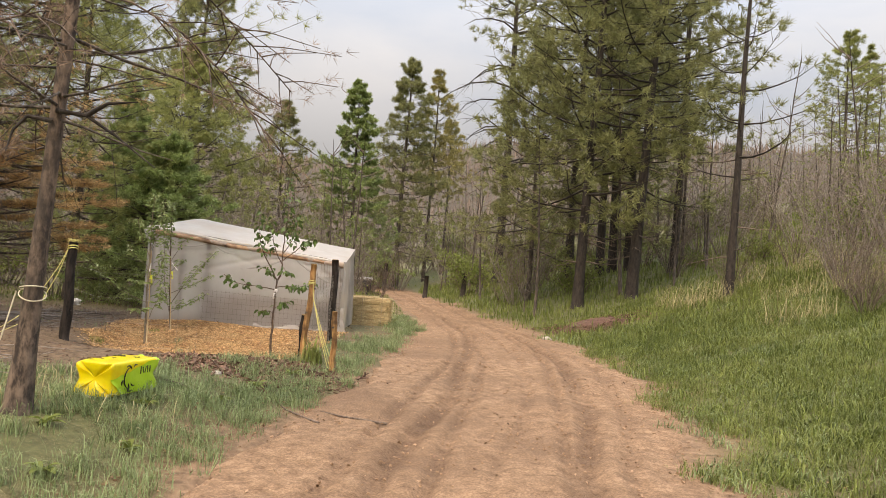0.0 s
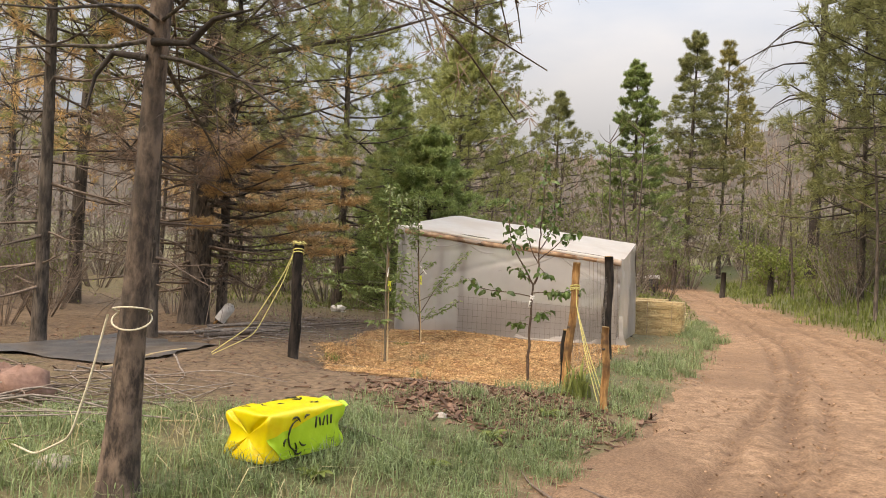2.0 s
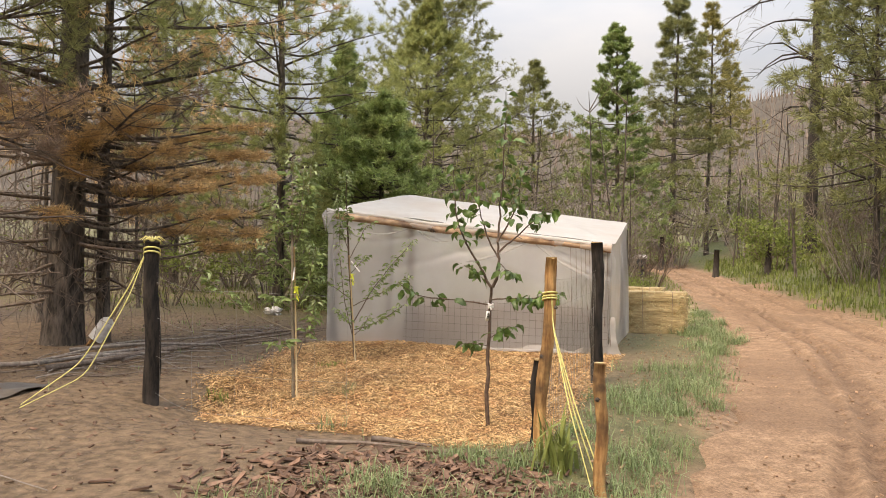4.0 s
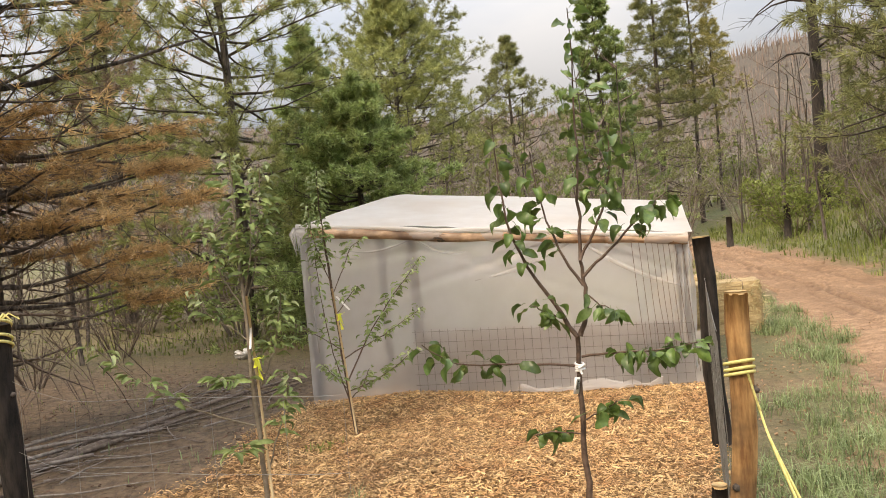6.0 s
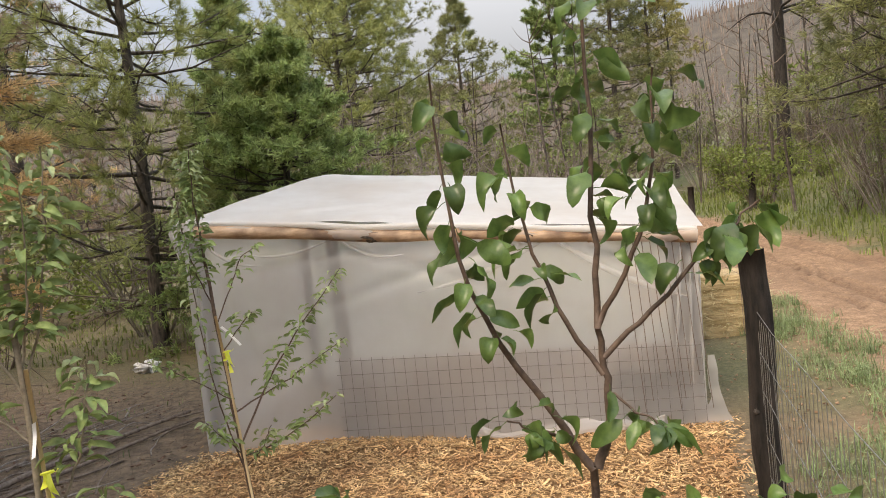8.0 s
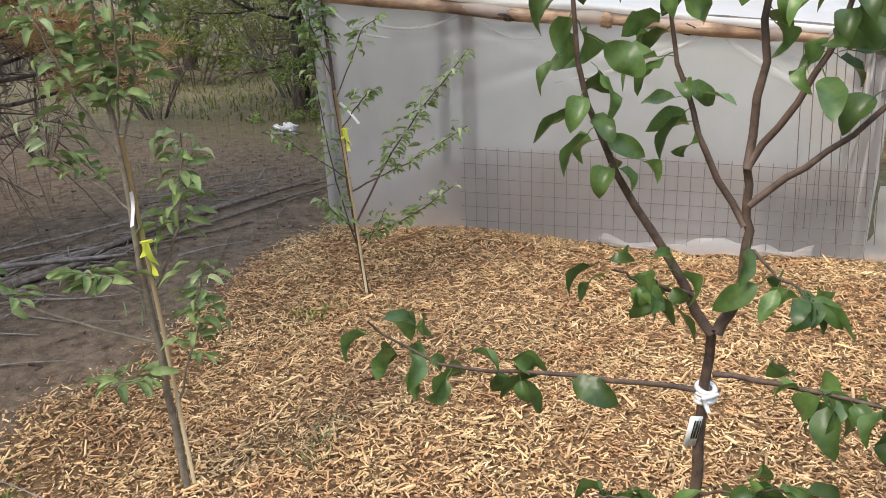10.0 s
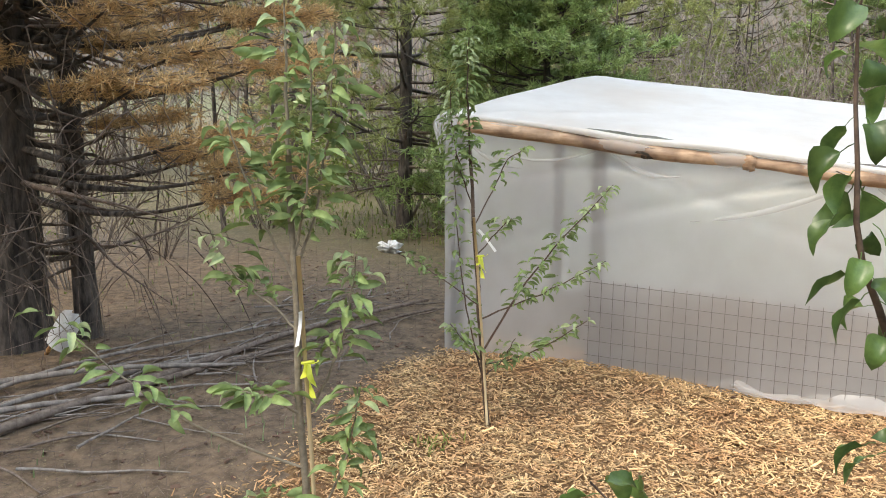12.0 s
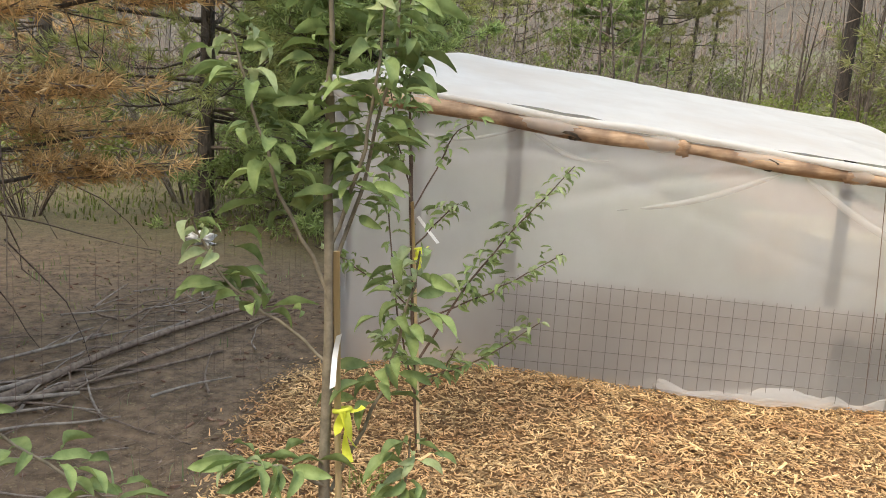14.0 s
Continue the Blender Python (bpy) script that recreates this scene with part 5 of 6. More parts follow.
def sapling(label, x, y, turn, boughs, leaves, bark, seed, droop=0.5, r_tip=0.0022, per=1.0, twiglets=0.0, tips=None):
    """A young fruit tree from its boughs: (radius at the start, leaves on it, where leaves begin, points of the bough across, back and up)."""
    rnd = np.random.default_rng(seed)
    ob = thing("fruit_sapling", label, "sapling", at=(x, y, 0.53), turn=turn)
    for r0, count, begin, pts in boughs:
        p = smooth_path(pts)
        p[1:-1] += rnd.normal(size=(len(p) - 2, 3)) * 0.003
        part("branch", Shape().tube(p, np.linspace(r0 * 1.25, r0 * 0.75 if not count or pts[-1][2] < 1.21 and count == 1 else r_tip, len(p)), 7), bark, ob)
        for i in range(int(count * per)):
            f = begin + (1 - begin) * (i + rnd.random()) / max(1, count * per)
            q = np.array([np.interp(f, np.linspace(0, 1, len(p)), p[:, a]) for a in range(3)])
            az = rnd.random() * 360
            young = tips if tips and f > begin + 0.72 * (1 - begin) and rnd.random() < 0.65 else leaves
            lf = new("leaf", young[rnd.integers(len(young))])
            lf.parent = ob
            if twiglets and rnd.random() < twiglets:
                off = Vector((math.cos(radians(az)), math.sin(radians(az)), 0.6)) * 0.05 * rnd.random()
                q = q + np.array(off)
            sc = 0.7 + 0.5 * rnd.random()
            lf.matrix_basis = pose(*q, rnd.normal() * 38, droop * 75 * (0.25 + 0.9 * rnd.random()) - 20, az) @ Matrix.Scale(sc, 4)
    return ob


pear = [leaf_mesh("leaf", 0.088, 0.049, 0.9, 0.45, M_PEAR, lean=0.08), leaf_mesh("leaf", 0.078, 0.047, 1.5, 0.7, M_PEAR), leaf_mesh("leaf", 0.095, 0.046, 0.5, 0.3, M_PEAR, 0.35, lean=-0.1), leaf_mesh("leaf", 0.07, 0.045, 2.1, 0.8, M_PEAR),
        leaf_mesh("leaf", 0.085, 0.045, 1.8, 1.1, M_PEAR, 0.35, 0.2, 0.12), leaf_mesh("leaf", 0.09, 0.05, 1.2, 0.15, M_PEAR, 0.3, 0.22)]
big = sapling("young pear tree with glossy dark leaves and reddish stems", -2.14, 10.28, 17, [
    (0.013, 0, 0.9, [(-0.03, -0.05, -0.28), (-0.04, -0.02, 0.3), (-0.03, 0, 0.6), (-0.02, 0, 0.88)]),
    (0.009, 15, 0.45, [(-0.02, 0, 0.87), (-0.08, 0.01, 0.99), (-0.19, 0.0, 1.14), (-0.26, -0.02, 1.30), (-0.31, -0.03, 1.52), (-0.31, -0.02, 1.82)]),
    (0.010, 1, 0.5, [(-0.01, 0, 0.87), (0.03, 0.0, 0.96), (0.03, 0, 1.07), (0.02, 0, 1.20)]),
    (0.006, 11, 0.3, [(0.025, 0, 1.09), (-0.07, 0.05, 1.27), (-0.12, 0.07, 1.45), (-0.15, 0.07, 1.70)]),
    (0.007, 20, 0.3, [(0.02, 0, 1.20), (0.03, 0.0, 1.40), (0.05, 0.01, 1.65), (0.06, 0.02, 1.95), (0.06, 0.0, 2.30)]),
    (0.006, 16, 0.3, [(0.02, 0, 1.20), (0.12, -0.04, 1.38), (0.17, -0.05, 1.55), (0.19, -0.04, 1.78)]),
    (0.006, 12, 0.45, [(0.03, 0, 1.13), (0.15, -0.03, 1.24), (0.32, -0.06, 1.40), (0.40, -0.06, 1.46)]),
    (0.005, 12, 0.35, [(-0.02, 0, 0.74), (-0.30, -0.02, 0.78), (-0.55, -0.04, 0.79), (-0.70, -0.05, 0.90)]),
    (0.005, 20, 0.3, [(-0.01, 0, 0.78), (0.14, -0.08, 0.80), (0.29, -0.18, 0.81), (0.42, -0.26, 0.84)]),
    (0.004, 10, 0.35, [(-0.06, 0, 0.95), (-0.15, -0.05, 0.99), (-0.22, -0.08, 1.03)]),
    (0.003, 7, 0.5, [(0.03, 0, 1.06), (0.09, -0.04, 1.00), (0.14, -0.07, 0.97)]),
    (0.003, 8, 0.4, [(-0.03, 0, 0.50), (0.05, -0.06, 0.55), (0.11, -0.12, 0.60)]),
    (0.003, 6, 0.5, [(-0.03, 0, 0.44), (-0.15, 0.02, 0.46), (-0.24, 0.05, 0.44)]),
], pear, M_STEM, 3, 0.8, per=1.85, twiglets=0.35)
sh = Shape().box((0.026, 0.0015, 0.075), pose(-0.045, -0.02, 0.66, 8, 6, 15))
tag = part("label_tag", sh, M_WHITE, big, "white paper plant label")
ink = Shape()
for j in range(5):
    ink.box((0.004 if j % 2 else 0.003, 0.0006, 0.045), pose(-0.055 + 0.005 * j, -0.0222, 0.665, 8, 6, 15))
part("label_print", ink, M_INK, tag)
sh = Shape()
for j in range(4):
    ring(sh, -0.022, 0.0, 0.722 + 0.009 * j, 0.0175, 0.006, 0.25 * (-1) ** j)
for dx, dz in ((0.03, 0.012), (0.012, -0.03)):
    sh.tube([(-0.03, -0.018, 0.735), (-0.03 + dx, -0.026, 0.738 + dz)], [0.007, 0.004], 6)
part("tie", sh, M_WHITE, big, "white tape knot")

apple = [leaf_mesh("leaf", 0.084, 0.030, 1.0, 0.7, M_APPLE, 0.2), leaf_mesh("leaf", 0.072, 0.028, 1.8, 0.9, M_APPLE, 0.2), leaf_mesh("leaf", 0.088, 0.030, 0.5, 0.5, M_APPLE, 0.2)]
young_apple = [leaf_mesh("leaf", 0.066, 0.024, 1.3, 0.9, M_DOWNY, 0.15), leaf_mesh("leaf", 0.055, 0.022, 2.0, 1.0, M_DOWNY, 0.15)]
young_small = [leaf_mesh("leaf", 0.05, 0.02, 1.3, 0.9, M_DOWNY, 0.15)]
small = [leaf_mesh("leaf", 0.058, 0.021, 1.0, 0.8, M_APPLE, 0.2), leaf_mesh("leaf", 0.050, 0.020, 1.8, 0.9, M_APPLE, 0.2), leaf_mesh("leaf", 0.062, 0.022, 0.5, 0.6, M_APPLE, 0.2)]


def dress(ob, base, top, bow, tag, seed):
    """A cane stake with a yellow ribbon and a white strip label."""
    part("stake", Shape().tube([base, ((base[0] + top[0]) / 2 + 0.004, base[1], (base[2] + top[2]) / 2), top], 0.0072, 8), M_CANE, ob, "pale split-cane stake")
    rib = Shape()
    for j, (dx, dz) in enumerate(((0.03, -0.09), (0.015, -0.12), (-0.012, -0.05), (0.04, 0.01))):
        u, v = np.meshgrid(np.linspace(-0.5, 0.5, 3), np.linspace(0, 1, 8))
        rib.grid(np.stack([bow[0] + dx * v + 0.022 * u * np.cos(v * 2 + j), bow[1] - 0.016 - 0.012 * np.sin(v * 5 + j) + 0.02 * u * np.sin(v * 2 + j), bow[2] + dz * v + 0.006 * np.cos(v * 6)], axis=2))
    ring(rib, bow[0], bow[1], bow[2], 0.017, 0.005, 0.3)
    part("ribbon", rib, M_RIBBON, ob, "bright yellow plastic ribbon tied in a bow")
    u, v = np.meshgrid(np.linspace(-0.5, 0.5, 3), np.linspace(0, 1, 9))
    strip = Shape().grid(np.stack([tag[0] + tag[3] * v + 0.012 * u, tag[1] - 0.018 + 0.012 * np.sin(v * 4), tag[2] + tag[4] * v + 0.006 * u], axis=2))
    part("strip_label", strip, M_WHITE, ob, "white strip label")


left_tree = sapling("leafy apple sapling tied to a cane stake", -3.96, 10.50, 30, [
    (0.012, 0, 0.8, [(0.045, 0, -0.24), (0.02, 0, 0.45), (0.01, 0.0, 1.05), (0.0, 0.0, 1.45)]),
    (0.006, 22, 0.05, [(0.01, 0, 1.35), (0.0, 0.0, 1.55), (0.0, -0.01, 1.75), (0.0, 0.0, 1.9)]),
    (0.004, 14, 0.5, [(0.02, 0, 0.44), (-0.25, -0.02, 0.55), (-0.5, -0.03, 0.70), (-0.74, -0.05, 0.95)]),
    (0.004, 22, 0.3, [(0.03, 0.02, 0.60), (0.13, 0.03, 0.80), (0.18, 0.02, 0.98), (0.20, 0.0, 1.14)]),
    (0.004, 22, 0.3, [(0.01, 0, 1.05), (-0.08, 0.01, 1.22), (-0.15, 0.0, 1.42), (-0.19, 0.0, 1.56)]),
    (0.004, 10, 0.4, [(0.02, 0, 0.62), (-0.08, -0.05, 0.70), (-0.17, -0.06, 0.72)]),
    (0.004, 18, 0.3, [(0.04, 0, 0.15), (0.13, 0.0, 0.40), (0.19, 0.0, 0.56), (0.2, 0.0, 0.72)]),
    (0.004, 28, 0.2, [(0.01, 0, 1.08), (0.08, 0.02, 1.28), (0.13, 0.0, 1.55), (0.15, -0.01, 1.84)]),
    (0.004, 20, 0.2, [(0.01, 0, 1.15), (0.06, -0.05, 1.32), (0.08, -0.07, 1.5), (0.09, -0.08, 1.7)]),
    (0.003, 12, 0.3, [(0.015, 0, 0.9), (-0.1, 0.03, 1.0), (-0.2, 0.04, 1.06), (-0.26, 0.04, 1.2)]),
    (0.003, 10, 0.4, [(0.03, 0, 0.3), (-0.06, -0.04, 0.33), (-0.16, -0.06, 0.30)]),
], apple, M_STEM_GREY, 5, 0.38, per=2.7, twiglets=0.7, tips=young_apple)
dress(left_tree, (0.07, -0.005, -0.24), (0.022, -0.005, 1.14), (0.045, -0.01, 0.80), (0.03, -0.01, 0.97, -0.012, -0.11), 1)
mid_tree = sapling("slim apple sapling with small leaves tied to a cane stake", -4.17, 12.2, 25, [
    (0.011, 0, 0.8, [(0.01, 0, -0.2), (-0.05, 0, 0.5), (-0.08, 0.0, 1.0), (-0.11, 0.0, 1.4)]),
    (0.005, 80, 0.05, [(-0.10, 0, 1.25), (-0.12, 0.0, 1.55), (-0.13, 0.0, 1.75), (-0.12, 0, 1.95)]),
    (0.005, 58, 0.3, [(-0.03, 0, 0.35), (0.16, -0.02, 0.70), (0.35, -0.04, 0.95), (0.60, -0.06, 1.24)]),
    (0.004, 30, 0.3, [(-0.05, 0, 0.52), (0.15, -0.02, 0.62), (0.35, -0.05, 0.72), (0.58, -0.06, 0.86)]),
    (0.004, 26, 0.3, [(-0.02, 0, 0.28), (0.15, -0.03, 0.33), (0.32, -0.05, 0.42), (0.50, -0.06, 0.55)]),
    (0.003, 14, 0.3, [(-0.07, 0, 0.86), (0.0, -0.02, 0.95), (0.07, -0.03, 1.03), (0.11, -0.03, 1.06)]),
    (0.003, 14, 0.4, [(-0.06, 0, 0.60), (-0.2, 0.0, 0.70), (-0.34, 0.0, 0.80), (-0.48, 0.0, 0.86)]),
    (0.003, 16, 0.3, [(-0.04, 0, 0.30), (-0.12, -0.02, 0.40), (-0.2, -0.03, 0.5)]),
    (0.003, 50, 0.2, [(-0.09, 0, 1.1), (-0.16, -0.02, 1.3), (-0.2, -0.02, 1.5), (-0.21, -0.02, 1.7)]),
    (0.003, 16, 0.3, [(-0.02, 0, 0.22), (0.07, -0.04, 0.30), (0.14, -0.05, 0.44)]),
    (0.004, 36, 0.25, [(-0.02, 0, 0.18), (-0.11, 0.02, 0.50), (-0.17, 0.03, 0.9), (-0.19, 0.02, 1.35)]),
    (0.003, 14, 0.3, [(-0.08, 0, 1.02), (0.02, -0.02, 1.22), (0.08, -0.03, 1.36), (0.15, -0.03, 1.40)]),
], small, M_STEM, 6, 0.5, per=2.1, twiglets=0.6, tips=young_small)
dress(mid_tree, (0.01, -0.012, -0.2), (-0.085, -0.012, 1.06), (-0.05, -0.01, 0.86), (-0.06, -0.01, 1.0, 0.09, -0.11), 2)


# ---- things lying about the yard ----
bag = thing("soil_bag", "bright yellow and lime plastic sack of potting soil", "bag", at=(-2.43, 6.02, down(-2.43, 6.02) - 0.005), turn=79)
bag.scale = (0.86, 0.87, 0.95)


def sack_skin(x, y, z):
    """Presses the folded ends in and crumples the film a little."""
    end = np.clip((np.abs(x) - 0.20) / 0.15, 0, 1)
    pinch = end ** 2 * np.exp(-((z - 0.135) / 0.045) ** 2)
    dent = np.clip((np.abs(x) - 0.32) / 0.03, 0, 1) * 0.026 * np.maximum(np.exp(-((np.abs(y) - 1.2 * np.abs(z - 0.135)) / 0.02) ** 2), np.exp(-(z - 0.135) ** 2 / 0.003))
    c = 0.006 * wave(x * 13 + z * 12, y * 12 + z * 7, 1, 61)
    return np.stack([x - np.sign(x) * dent + c, y * (1 - 0.24 * pinch) + c, z + c * (z > 0.02)], axis=-1)


def sack():
    """A boxy sack with soft corners and gathered ends, closed by caps of many rings."""
    n, k = 30, 56
    t = np.linspace(-0.35, 0.35, n)
    a = np.arange(k) * 2 * math.pi / k
    ring = np.concatenate([np.linspace(0.08, 0.96, 9), 1 - 0.05 * np.abs(t[1:-1] / 0.35) ** 20, np.linspace(0.96, 0.08, 9)])
    xs = np.concatenate([np.full(9, -0.35), t[1:-1], np.full(9, 0.35)])
    sq = lambda c: np.sign(c) * np.abs(c) ** 0.22
    x = np.broadcast_to(xs[:, None], (len(xs), k)).copy()
    P = sack_skin(x, 0.18 * ring[:, None] * sq(np.cos(a))[None, :], 0.135 + 0.135 * ring[:, None] * sq(np.sin(a))[None, :])
    i, j, m = np.arange(k), (np.arange(k) + 1) % k, len(xs)
    q = np.concatenate([np.stack([r * k + i, r * k + j, (r + 1) * k + j, (r + 1) * k + i], axis=1) for r in range(m - 1)])
    return Shape().add(P.reshape(-1, 3), q, i[None, ::-1], (i + (m - 1) * k)[None, :])


part("yellow_film", sack(), M_BAG_Y, bag)
# lime side panel, pointed where the end is folded in
u, v = np.meshgrid(np.linspace(-0.34, 0.345, 40), np.linspace(0, 1, 14))
zl = 0.135 - 0.118 * np.clip((u + 0.34) / 0.12, 0, 1)
zt = 0.138 + 0.115 * np.clip((u + 0.34) / 0.55, 0, 1)
z = zl + (zt - zl) * v
lime = part("lime_film", Shape().grid(sack_skin(u, np.full(u.shape, -0.1855), z)), M_BAG_G, bag, "lime green side of the sack")
fin = Shape()
u, v = np.meshgrid(np.linspace(-0.16, 0.16, 15), np.linspace(0, 0.07, 4))
fin.grid(np.stack([0.34 + v, u, 0.14 + 0.10 * np.cos(u * 4) + 0.012 * np.sin(u * 40) + v * 0.3], axis=2))
part("end_seam", fin, M_BAG_G, lime)
rnd = np.random.default_rng(9)


def inked(x, y, z, r, where):
    part("print_mark", Shape().tube(np.stack([x, y, z], axis=1), r, 5), M_INK, where)


# a branching print on the side, then a row of bars
for a0, a1, cx, cz, rr in ((1.6, 4.6, -0.10, 0.135, 0.085), (-0.9, 0.8, -0.16, 0.06, 0.05), (0.3, 2.3, -0.13, 0.19, 0.045), (3.4, 5.3, -0.09, 0.08, 0.05), (1.0, 2.9, -0.02, 0.21, 0.03), (3.6, 5.0, -0.04, 0.12, 0.05), (2.0, 3.6, -0.19, 0.10, 0.03)):
    w = np.linspace(a0, a1, 10)
    inked(cx + rr * np.cos(w), np.full(10, -0.189), np.clip(cz + rr * np.sin(w), 0.03, 0.235), 0.0015 + 0.005 * np.sin(np.linspace(0.1, 3.0, 10)), lime)
for i, (hh, lean) in enumerate(((0.062, 4), (0.05, -16), (0.055, 16), (0.058, -6), (0.05, 3))):
    part("print_mark", Shape().box((0.014, 0.006, hh), pose(0.06 + 0.036 * i, -0.187, 0.185, 0, lean, 0)), M_INK, lime)
for i in range(10):
    px, py = rnd.uniform(-0.28, 0.25), rnd.uniform(-0.12, 0.12)
    w = np.linspace(0, 2.2, 6) + rnd.random() * 6.3
    inked(px + 0.035 * np.cos(w), py + 0.03 * np.sin(w), np.full(6, 0.272), np.array([0.001, 0.004, 0.006, 0.005, 0.003, 0.001]), bag)


def stick(sh, a, b, r, seed, sag=0.0, lift=0.02):
    rnd = np.random.default_rng(seed)
    t = np.linspace(0, 1, 9)
    x, y = a[0] + (b[0] - a[0]) * t, a[1] + (b[1] - a[1]) * t
    ln = math.hypot(b[0] - a[0], b[1] - a[1])
    nx, ny = -(b[1] - a[1]) / ln, (b[0] - a[0]) / ln
    w = ln * 0.025 * wave(t * 3, t * 0, 1, seed) + sag * np.sin(math.pi * t)
    x, y = x + nx * w, y + ny * w
    sh.tube(np.stack([x, y, land(x, y) + r * 0.8 + lift * (0.5 + 0.5 * wave(t * 2, t * 0, 1, seed + 3))], axis=1), np.linspace(r, r * 0.45, 9), 7)
    return sh


YARD_LOGS = [(-6.1, 10.0, -5.85, 14.1, 0.03), (-6.35, 10.2, -5.95, 13.3, 0.02), (-6.7, 10.9, -5.75, 12.0, 0.022), (-6.05, 10.9, -5.6, 13.9, 0.02), (-6.9, 9.6, -5.9, 11.4, 0.028), (-6.6, 10.4, -6.3, 12.9, 0.016), (-6.2, 11.3, -5.5, 12.9, 0.013)]
for i, (ax, ay, bx, by, r) in enumerate(YARD_LOGS):
    ob = part("fallen_branch", stick(Shape(), (ax, ay), (bx, by), r, 100 + i, 0.05, 0.02 + 0.02 * (i % 3)), M_GREY if i % 3 else M_TWIG)
    tagged(ob, "long grey fallen branch lying on the yard soil", "branch", "fallen branches")
rnd = np.random.default_rng(19)
for i in range(110):
    cx, cy = rnd.normal(-6.2, 0.35), rnd.uniform(9.6, 14)
    a = 1.45 + rnd.normal() * 0.7
    ln = rnd.uniform(0.25, 0.8)
    ob = part("twig", stick(Shape(), (cx, cy), (cx + ln * math.cos(a), cy + ln * math.sin(a)), rnd.uniform(0.004, 0.009), 200 + i, 0.02, 0.04), M_GREY if i % 2 else M_TWIG)
    tagged(ob, "dry twig on the ground", "twig", "loose twigs")
for i in range(80):
    cx, cy = rnd.normal(-4.3, 0.6), rnd.normal(6.2, 0.6)
    a = 0.5 + rnd.normal() * 0.8
    ln = rnd.uniform(0.5, 1.5)
    ob = part("brush_stick", stick(Shape(), (cx - ln / 2 * math.cos(a), cy - ln / 2 * math.sin(a)), (cx + ln / 2 * math.cos(a), cy + ln / 2 * math.sin(a)), rnd.uniform(0.003, 0.010), 300 + i, 0.06, 0.05 + 0.16 * rnd.random()), M_GREY if i % 2 else M_TWIG)
    tagged(ob, "grey stick in a heap of cut brush", "stick", "brush heap")
for i, (ax, ay, bx, by, r) in enumerate([(-5.1, 7.4, -5.42, 8.9, 0.020), (-3.7, 5.95, -3.15, 6.3, 0.010), (-0.35, 6.5, -0.95, 6.75, 0.012), (-0.9, 6.35, -1.35, 6.9, 0.01), (1.75, 4.2, 2.3, 4.0, 0.012), (-3.05, 9.05, -2.45, 9.3, 0.016), (-2.7, 9.4, -2.3, 9.45, 0.02)]):
    tagged(part("fallen_branch", stick(Shape(), (ax, ay), (bx, by), r, 400 + i, 0.04, 0.01), M_CANE if i < 2 else M_TWIG), "bare fallen branch on the ground", "branch", "fallen branches")
for i, (px, py, sx, sy, sz, m) in enumerate([(-4.75, 6.35, 0.22, 0.17, 0.15, M_REDSTONE), (-5.2, 6.55, 0.17, 0.15, 0.12, M_REDSTONE), (-3.2, 5.2, 0.1, 0.08, 0.05, M_STONE), (2.15, 15.2, 0.10, 0.08, 0.055, M_STONE), (-2.05, 7.4, 0.05, 0.04, 0.03, M_STONE)]):
    sh = lump(Shape(), (0, 0, sz * 0.5), (sx, sy, sz), 500 + i, 0.24, 9, 14)
    ob = part("stone", sh, m)
    ob.matrix_world = pose(px, py, down(px, py) - 0.02, 0, 0, i * 50)
    tagged(ob, "reddish weathered boulder by the brush heap" if m is M_REDSTONE else "pale stone on the verge", "stone")
u, v = np.meshgrid(np.linspace(0, 1, 36), np.linspace(0, 1, 30))
sx = -6.95 + 1.45 * u + 0.45 * (1 - v) * u + 0.14 * wave(u * 5, v * 5, 1, 82)
sy = 7.7 + 1.75 * v + 0.14 * wave(u * 5, v * 5, 1, 83)
tagged(part("ground_sheet", Shape().grid(np.stack([sx, sy, land(sx, sy) + 0.012 + 0.022 * np.abs(wave(sx, sy, 0.22, 84))], axis=2)), M_SHEET, label="crumpled dark plastic sheet lying on the yard soil"), category="plastic sheet")
rope_ob = thing("tie_rope", "pale rope looped round the reddish trunk", "rope")
sh = Shape()
zt = down(-2.62, 5.05)
ring(sh, -2.628, 5.035, zt + 0.80, 0.080, 0.0042, 0.22)
ring(sh, -2.628, 5.035, zt + 0.76, 0.081, 0.0042, -0.5)
part("loop", sh, M_PALEROPE, rope_ob)
sh = rope(Shape(), [(-2.70, 4.97, zt + 0.78), (-2.74, 4.93, zt + 0.5), (-2.80, 4.9, zt + 0.25), (-3.1, 5.0, zt + 0.12), (-3.6, 5.3, zt + 0.05)], 0.005)
part("strand", sh, M_PALEROPE, rope_ob)

spade = thing("shovel", "old shovel with a pale steel blade leaning upside down", "shovel", at=(-6.99, 11.53, down(-6.99, 11.53)), turn=20)
part("handle", Shape().tube([(-0.10, 0.05, 0), (-0.05, 0.02, 0.05), (0, 0, 0.10)], 0.015, 8), M_PEELED, spade)
u, v = np.meshgrid(np.linspace(-1, 1, 9), np.linspace(0, 1, 10))
w = 0.085 * np.where(v < 0.75, 1, np.sqrt(np.maximum(0.02, 1 - ((v - 0.75) / 0.26) ** 2)))
bl = np.stack([u * w * 0.8 + v * 0.17, -0.02 + 0.03 * u * u, 0.07 + v * 0.24 - u * w * 0.5], axis=2)
sh = Shape().grid(bl)
sh.grid((bl + [0, 0.004, 0])[:, ::-1])
part("blade", sh, M_STEEL, spade, "pale worn steel blade")
litter = Shape()
lump(litter, (0.0, 0.0, 0.05), (0.11, 0.08, 0.055), 600, 0.9, 14, 18)
ob = part("plastic_scrap", litter, M_WHITE)
